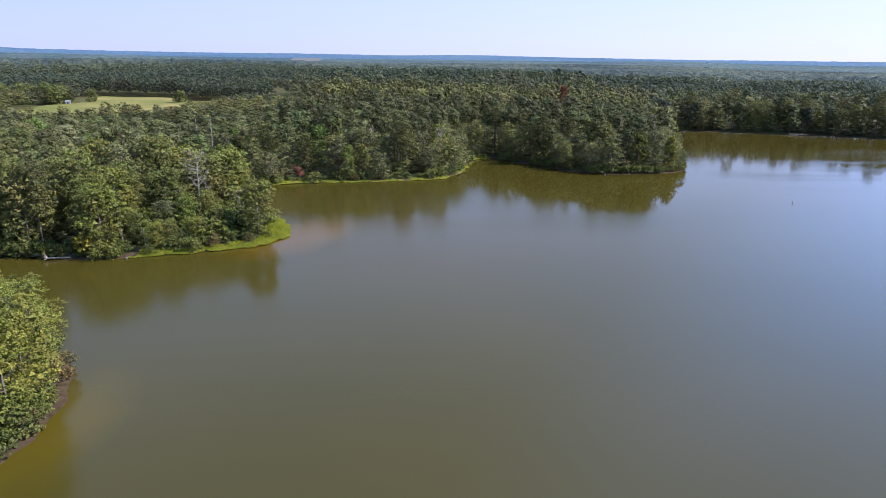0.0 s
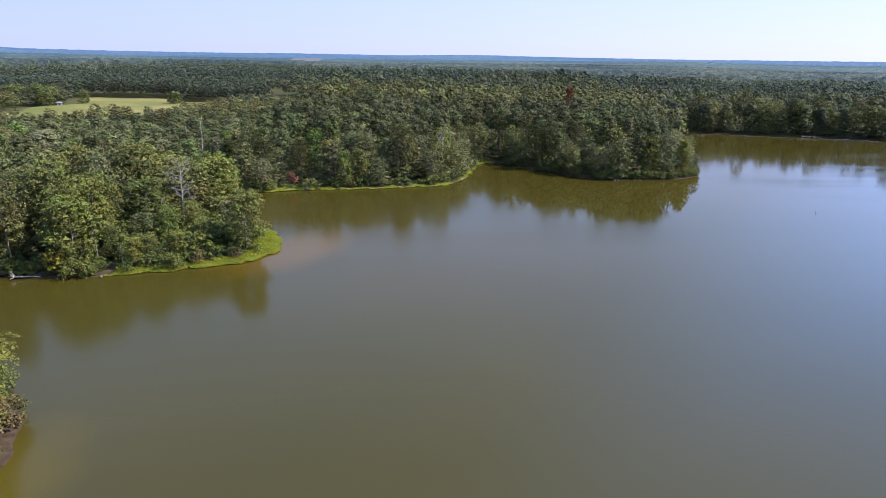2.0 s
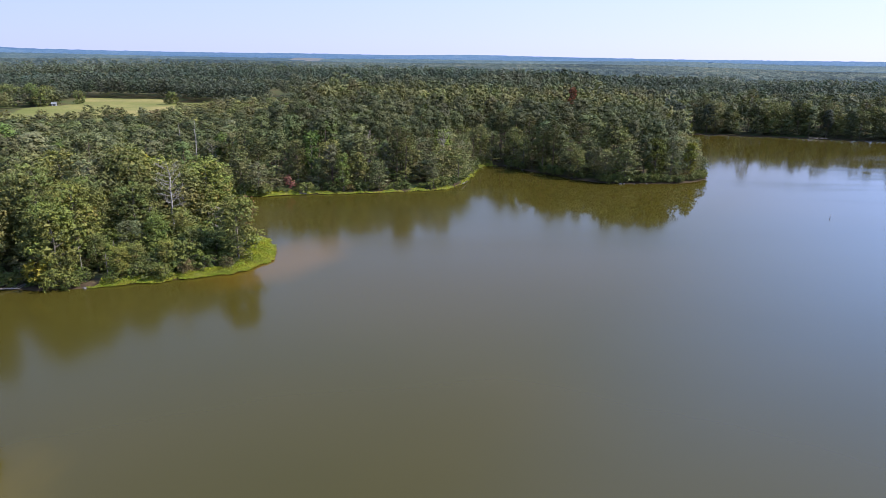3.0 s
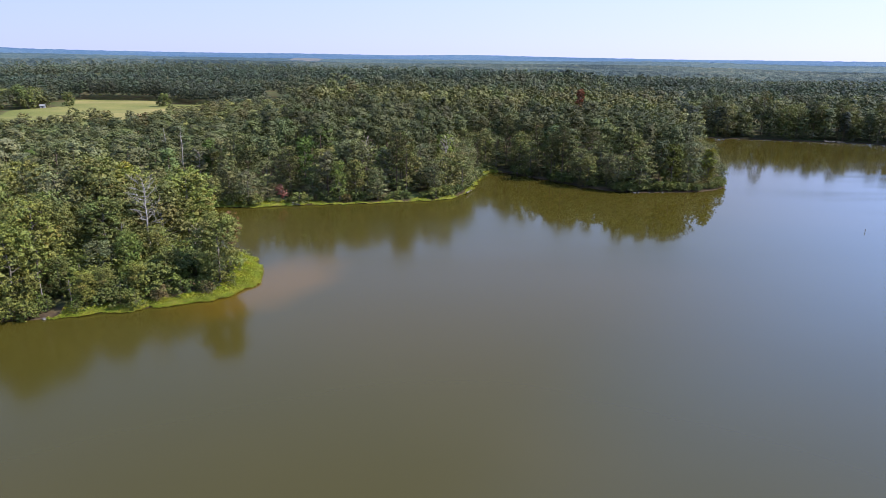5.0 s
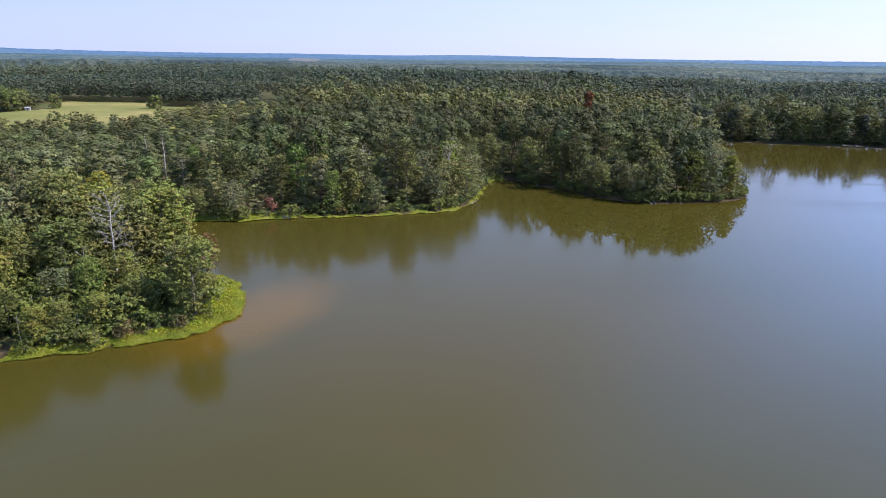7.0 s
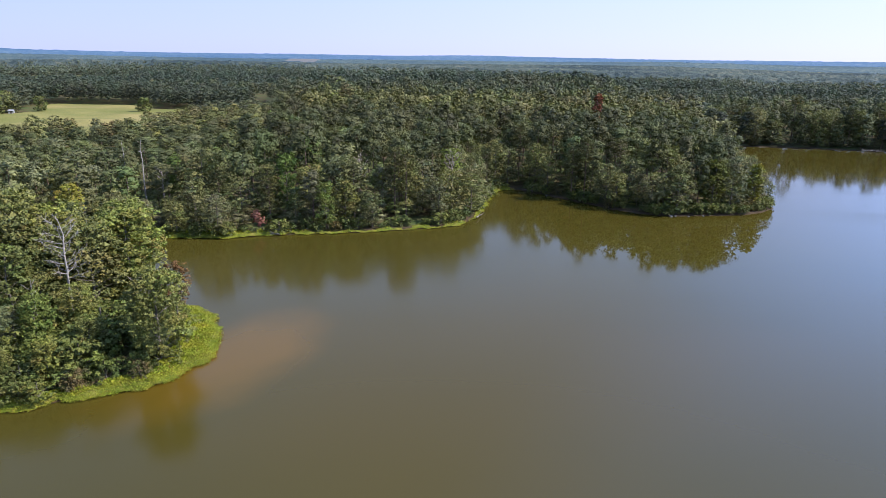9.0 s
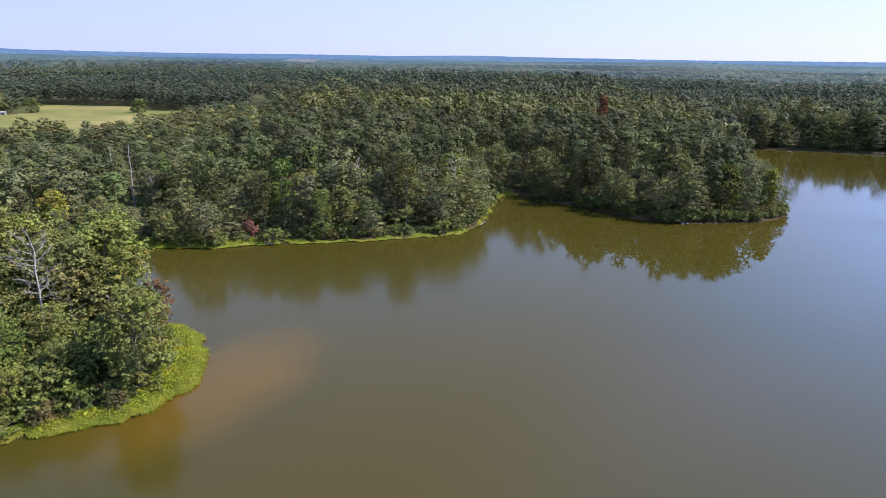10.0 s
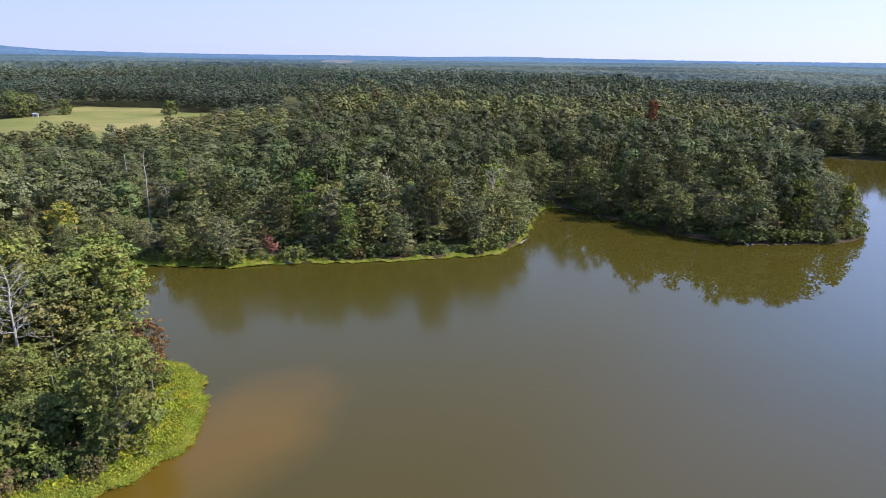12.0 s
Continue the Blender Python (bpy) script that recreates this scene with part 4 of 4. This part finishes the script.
special("broadleaf_tree", broadleaf(107, 5.0, 1.5, (0.20, 0.095, 0.080), base=0.25, lobes=18, per_lobe=55, leaf=0.32), BARK, LEAF,
        "small leaning tree with dull red leaves at the cove", -40.2, 196.6, turn=200, tilt=24)
special("maple_tree", broadleaf(108, 22.5, 2.2, (0.17, 0.058, 0.040), base=0.4, lobes=30, per_lobe=70, leaf=0.6), BARK, LEAF,
        "red-leaved tree standing out of the pine wood", 59.5, 306)
special("broadleaf_tree", broadleaf(109, 13.5, 4.2, (0.125, 0.125, 0.030)), BARK, LEAF, "yellowish olive tree at the end of the headland", 70.0, 220.5)
special("broadleaf_tree", broadleaf(110, 12.0, 2.6, (0.17, 0.165, 0.030)), BARK, LEAF, "slim yellow-green tree at the end of the headland", 82.5, 224.0)
dead_tree(121, -51.3, 139.0, 16.4, 0.20, 0.48, 28, 3.8, "tall bleached dead tree with bare white branches", twigs=7)
dead_tree(122, -54.0, 135.5, 9.0, 0.16, 0.6, 6, 1.8, "short bleached broken snag among green trees")
dead_tree(123, -44.0, 143.5, 7.5, 0.10, 0.25, 16, 2.2, "small bare grey tree with fine twigs", GREY_TWIG, 5)
dead_tree(124, -72.0, 211.0, 17.0, 0.20, 0.35, 16, 1.5, "tall dead pine trunk with stubby pale branches", twigs=1)
dead_tree(125, -78.0, 215.0, 15.5, 0.17, 0.4, 12, 1.3, "tall dead pine trunk with stubby pale branches", twigs=1)
dead_tree(126, -66.0, 207.0, 11.0, 0.15, 0.3, 18, 2.4, "bare grey dead tree with many fine twigs", GREY_TWIG, 5)
dead_tree(127, -20.0, 208.5, 15.0, 0.16, 0.45, 20, 3.2, "bare brownish dead treetop in the cove wood", GREY_TWIG, 6)
dead_tree(128, 2.0, 216.5, 15.0, 0.17, 0.4, 24, 3.6, "bare grey dead treetop near the cape", GREY_TWIG, 7)
dead_tree(129, -106.0, 178.0, 15.5, 0.18, 0.5, 16, 3.5, "bare grey dead tree above the wood", GREY_TWIG, 5)
for i, (x, y, h) in enumerate(((-41.2, 144.6, 3.2), (-60.5, 121.5, 7.5), (-56.5, 122.0, 4.5), (-70.0, 196.0, 7.0), (-78.0, 194.0, 6.0))):
    dead_tree(140 + i, x, y, h, 0.07, 0.4, 6, 1.0, "slim greyish dead stem at the edge of the trees", GREY_TWIG if i in (1, 2) else None, twigs=2)

# undergrowth among the trees of the cove, the headland and the far bank
spots = np.concatenate([scatter(np.random.default_rng(46), -90, 90, 188, 262, 5.0), scatter(np.random.default_rng(48), -92, -62, 116, 165, 5.0), scatter(np.random.default_rng(47), 124, 250, 312, 366, 4.6)])
d = inland(spots)
spots = spots[(d > np.where(spots[:, 0] > 110, 1.5, 4.5)) & (d < 14)]
stand("undergrowth", spots, 49, lambda x, y: 0.0, 9, 34, 0.36, "dense green shrubs under the trees along the banks", lambda x, y, p: 4.6, False, None, WOOD_LEAF, True)

# undergrowth on the point
for x, y in scatter(np.random.default_rng(44), -64, -41, 120, 140, 2.6).tolist():
    dd = float(inland([(x, y)])[0])
    if dd > 1.6 + 5 * math.exp(-((x + 33) / 7) ** 2) and math.hypot(x + 37.0, y - 132.0) > 2 and pick.random() < (0.75 if y > 127 else 0.7):
        plant("near_rust" if pick.random() < 0.12 else "near_shrub", pick.randrange(2), x, y, pick.uniform(0.9, 1.4) if y < 126 else pick.uniform(1.1, 2.1), pick.uniform(0, 360))

# bushes that hang over the dark bank of the point
for x in np.arange(-86.0, -60.0, 1.9):
    y = float(np.interp(x, [-100, -83, -71, -63, -55], [114, 118.5, 117, 117, 119.5])) + pick.uniform(0.5, 1.3)
    if abs(x + 66.4) > 3:
        plant("near_shrub", pick.randrange(2), float(x), y, pick.uniform(0.8, 1.5), pick.uniform(0, 360))

# bushes at the foot of the trees on the first bank
for x, y, size in ((-42.4, 55.0, 1.0), (-42.3, 57.6, 1.2), (-43.6, 53.4, 1.3), (-42.6, 60.4, 1.1), (-44.6, 55.8, 1.7), (-43.6, 63.0, 1.2), (-44.2, 58.6, 1.6)):
    plant("near_shrub", pick.randrange(2), x, y, size, pick.uniform(0, 360))
plant("lime", 0, -45.6, 55.6, 0.62, 40)

# low olive shrubs along the headland's foot
for x in np.arange(52.0, 89.0, 2.1):
    y = float(np.interp(x, [51, 58, 68, 77, 85.5, 89.5], [217, 215, 215.5, 217, 221.5, 227])) + 1.5 + pick.uniform(-0.2, 0.5)
    plant("shrub", 1, float(x), y, pick.uniform(0.75, 1.1), pick.uniform(0, 360))


# ------------------------------------------------------------------ driftwood, stones, stake, shed
DRIFT = bark_material("driftwood_grey", (0.09, 0.075, 0.065), (0.20, 0.18, 0.155))


def driftwood(seed, x, y, length, turn, label, roots=True, z=0.12):
    """A fallen trunk with broken branches and a ball of roots."""
    rng = np.random.default_rng(seed)
    n = 7
    k = np.linspace(0, 1, n)
    path = np.stack([length * (k - 0.5), rng.normal(size=n) * 0.06 * length * 0.3, 0.1 + 0.25 * (1 - k)], 1)
    ob = tagged(new("driftwood"), label, "log", "driftwood")
    made("log", mesh_of("log", *tube(path, 0.20 - 0.14 * k, 7), smooth=True), DRIFT, ob)
    for i in range(6):
        a = path[rng.integers(2, n)]
        arm = limb(rng, a, a + rng.normal(size=3) * (0.5, 0.7, 0.2) + (0.4, 0, 0.45), 0.06, 0.02, 4, 0, 4)
        made("branch", mesh_of("branch", *arm, smooth=True), DRIFT, ob)
    if roots:
        for i in range(12):
            t = i * 0.53
            root = (limb(rng, path[0], path[0] + np.array([-0.3 - rng.random() * 0.5, math.cos(t) * 1.0, max(-0.2, math.sin(t) * 1.0)]), 0.10, 0.02, 4, 0, 4))
            made("root", mesh_of("root", *root, smooth=True), GREY_TWIG, ob)
    ob.matrix_basis = pose(x, y, z, 0, 0, turn)


driftwood(151, -70.5, 116.6, 3.6, 15, "grey driftwood log with a root ball at the waterline")
driftwood(152, -75.5, 118.0, 3.0, 200, "grey driftwood log with a root ball at the waterline")
driftwood(153, -80.5, 118.6, 3.2, 170, "long pale driftwood trunk lying at the bank")
driftwood(154, -37.5, 193.6, 3.0, 160, "pale fallen stem lying across the water weeds", False)
driftwood(155, 8.8, 211.5, 4.5, 70, "fallen bare branches hanging into the water at the cape", False, 0.3)
driftwood(156, 26.0, 243.5, 4.0, 140, "pale fallen log on the dark muddy bank", False, 0.3)
for i in range(4):
    driftwood(160 + i, 188.0 + i * 1.6, 338.0 - i * 0.4, 3.4, 40 * i, "bleached driftwood heap on the far bank", i % 2 == 0, 0.25)


def stone_mesh(seed, size):
    bm = bmesh.new()
    bmesh.ops.create_icosphere(bm, subdivisions=2, radius=size)
    for v in bm.verts:
        v.co *= 1 + 0.28 * noise.noise(v.co / size * 1.3 + Vector((seed, 0, 0)))
        v.co.z *= 0.6
    me = bpy.data.meshes.new("stone")
    bm.to_mesh(me)
    bm.free()
    return me


for i, (x, y, size) in enumerate(((57.6, 214.6, 0.55), (58.7, 214.8, 0.4), (66.0, 215.2, 0.35), (62.0, 214.6, 0.3), (30.0, 238.4, 0.4), (-58.5, 117.9, 0.35))):
    ob = made("stone", stone_mesh(i * 3.7, size), STONE)
    tagged(ob, "pale rounded stone at the waterline", "stone", "shore stones")
    ob.matrix_basis = pose(x, y, 0.05, 0, 0, 40 * i)

ob = tagged(new("marker_stake"), "slim weathered marker stake standing in the lake", "stake")
made("post", mesh_of("stake", *tube([(0, 0, -2.4), (0.01, 0, 0), (0.02, 0, 0.45)], [0.06, 0.055, 0.05], 8), smooth=True), DARK_WOOD, ob)
made("cap", mesh_of("cap", *tube([(0.02, 0, 0.44), (0.02, 0, 0.62), (0.02, 0, 0.68)], [0.10, 0.10, 0.03], 8), smooth=True), WHITE_BOARD, ob)
ob.matrix_basis = pose(99.0, 172.8, 0)


def box(x0, x1, y0, y1, z0, z1):
    v = np.array([(x, y, z) for x in (x0, x1) for y in (y0, y1) for z in (z0, z1)], float)
    return v, np.array([(0, 1, 3, 2), (4, 6, 7, 5), (0, 4, 5, 1), (2, 3, 7, 6), (0, 2, 6, 4), (1, 5, 7, 3)])


def build_shed(x, y):
    z = float(land(np.array([x]), np.array([y]))[0]) + 0.2
    ob = tagged(new("shed"), "small weathered white field shed with a grey tin roof", "shed")
    made("wall", mesh_of("wall", *box(-1.6, 1.6, -1.3, 1.3, 0, 2.0)), WHITE_BOARD, ob)
    made("door", mesh_of("door", *box(-0.5, 0.5, -1.36, -1.3, 0, 1.8)), DARK_WOOD, ob)
    roof_v = np.array([(-1.9, -1.6, 2.0), (1.9, -1.6, 2.0), (1.9, 0, 2.8), (-1.9, 0, 2.8), (1.9, 1.6, 2.0), (-1.9, 1.6, 2.0)])
    roof_v = np.concatenate([roof_v, roof_v + (0, 0, 0.08)])
    f = [(0, 3, 2, 1), (3, 5, 4, 2), (6, 7, 8, 9), (9, 8, 10, 11), (0, 1, 7, 6), (4, 5, 11, 10), (0, 6, 9, 3), (3, 9, 11, 5), (1, 2, 8, 7), (2, 4, 10, 8)]
    made("roof", mesh_of("roof", roof_v, f), TIN, ob)
    ob.matrix_basis = pose(x, y, z, 0, 0, 20) @ Matrix.Scale(0.75, 4)


build_shed(-217.5, 394)
LIGHT = (0.115, 0.128, 0.044)
for i, (x, y, h, r, c) in enumerate(((-224, 392, 11, 4.8, LIGHT), (-232, 398, 12, 5.2, LIGHT), (-228, 406, 11, 5, LIGHT), (-240, 392, 12, 5.5, LIGHT), (-222, 402, 9, 4, GREEN),
                                     (-238, 408, 12, 5, LIGHT), (-248, 400, 12, 5.5, LIGHT), (-209, 405, 8.5, 3.2, LIGHT), (-158, 413, 8, 3.6, LIGHT), (-252, 388, 12, 5, LIGHT))):
    special("broadleaf_tree", broadleaf(170 + i, h, r, c, base=0.05, lobes=30, per_lobe=70, leaf=0.55, belly=0.4), BARK, LEAF,
            "rounded light green tree at the edge of the meadow", x, y)
# a pale stubble field on a far rise
xs, ys = np.linspace(-345, -272, 12), np.linspace(1560, 1660, 10)
gx, gy = np.meshgrid(xs, ys, indexing="ij")
STUBBLE = plain_material("stubble", (0.06, 0.058, 0.054), (0.11, 0.10, 0.09), 8)
ob = made("meadow_far", mesh_of("meadow_far", np.stack([gx.ravel(), gy.ravel(), 19 + (gy.ravel() - 1560) * 0.06 + 0.8 * waves(gx.ravel(), gy.ravel(), 20)], 1), grid_faces(12, 10), True), STUBBLE)
tagged(ob, "pale stubble field among distant woods", "field", kind="structure")
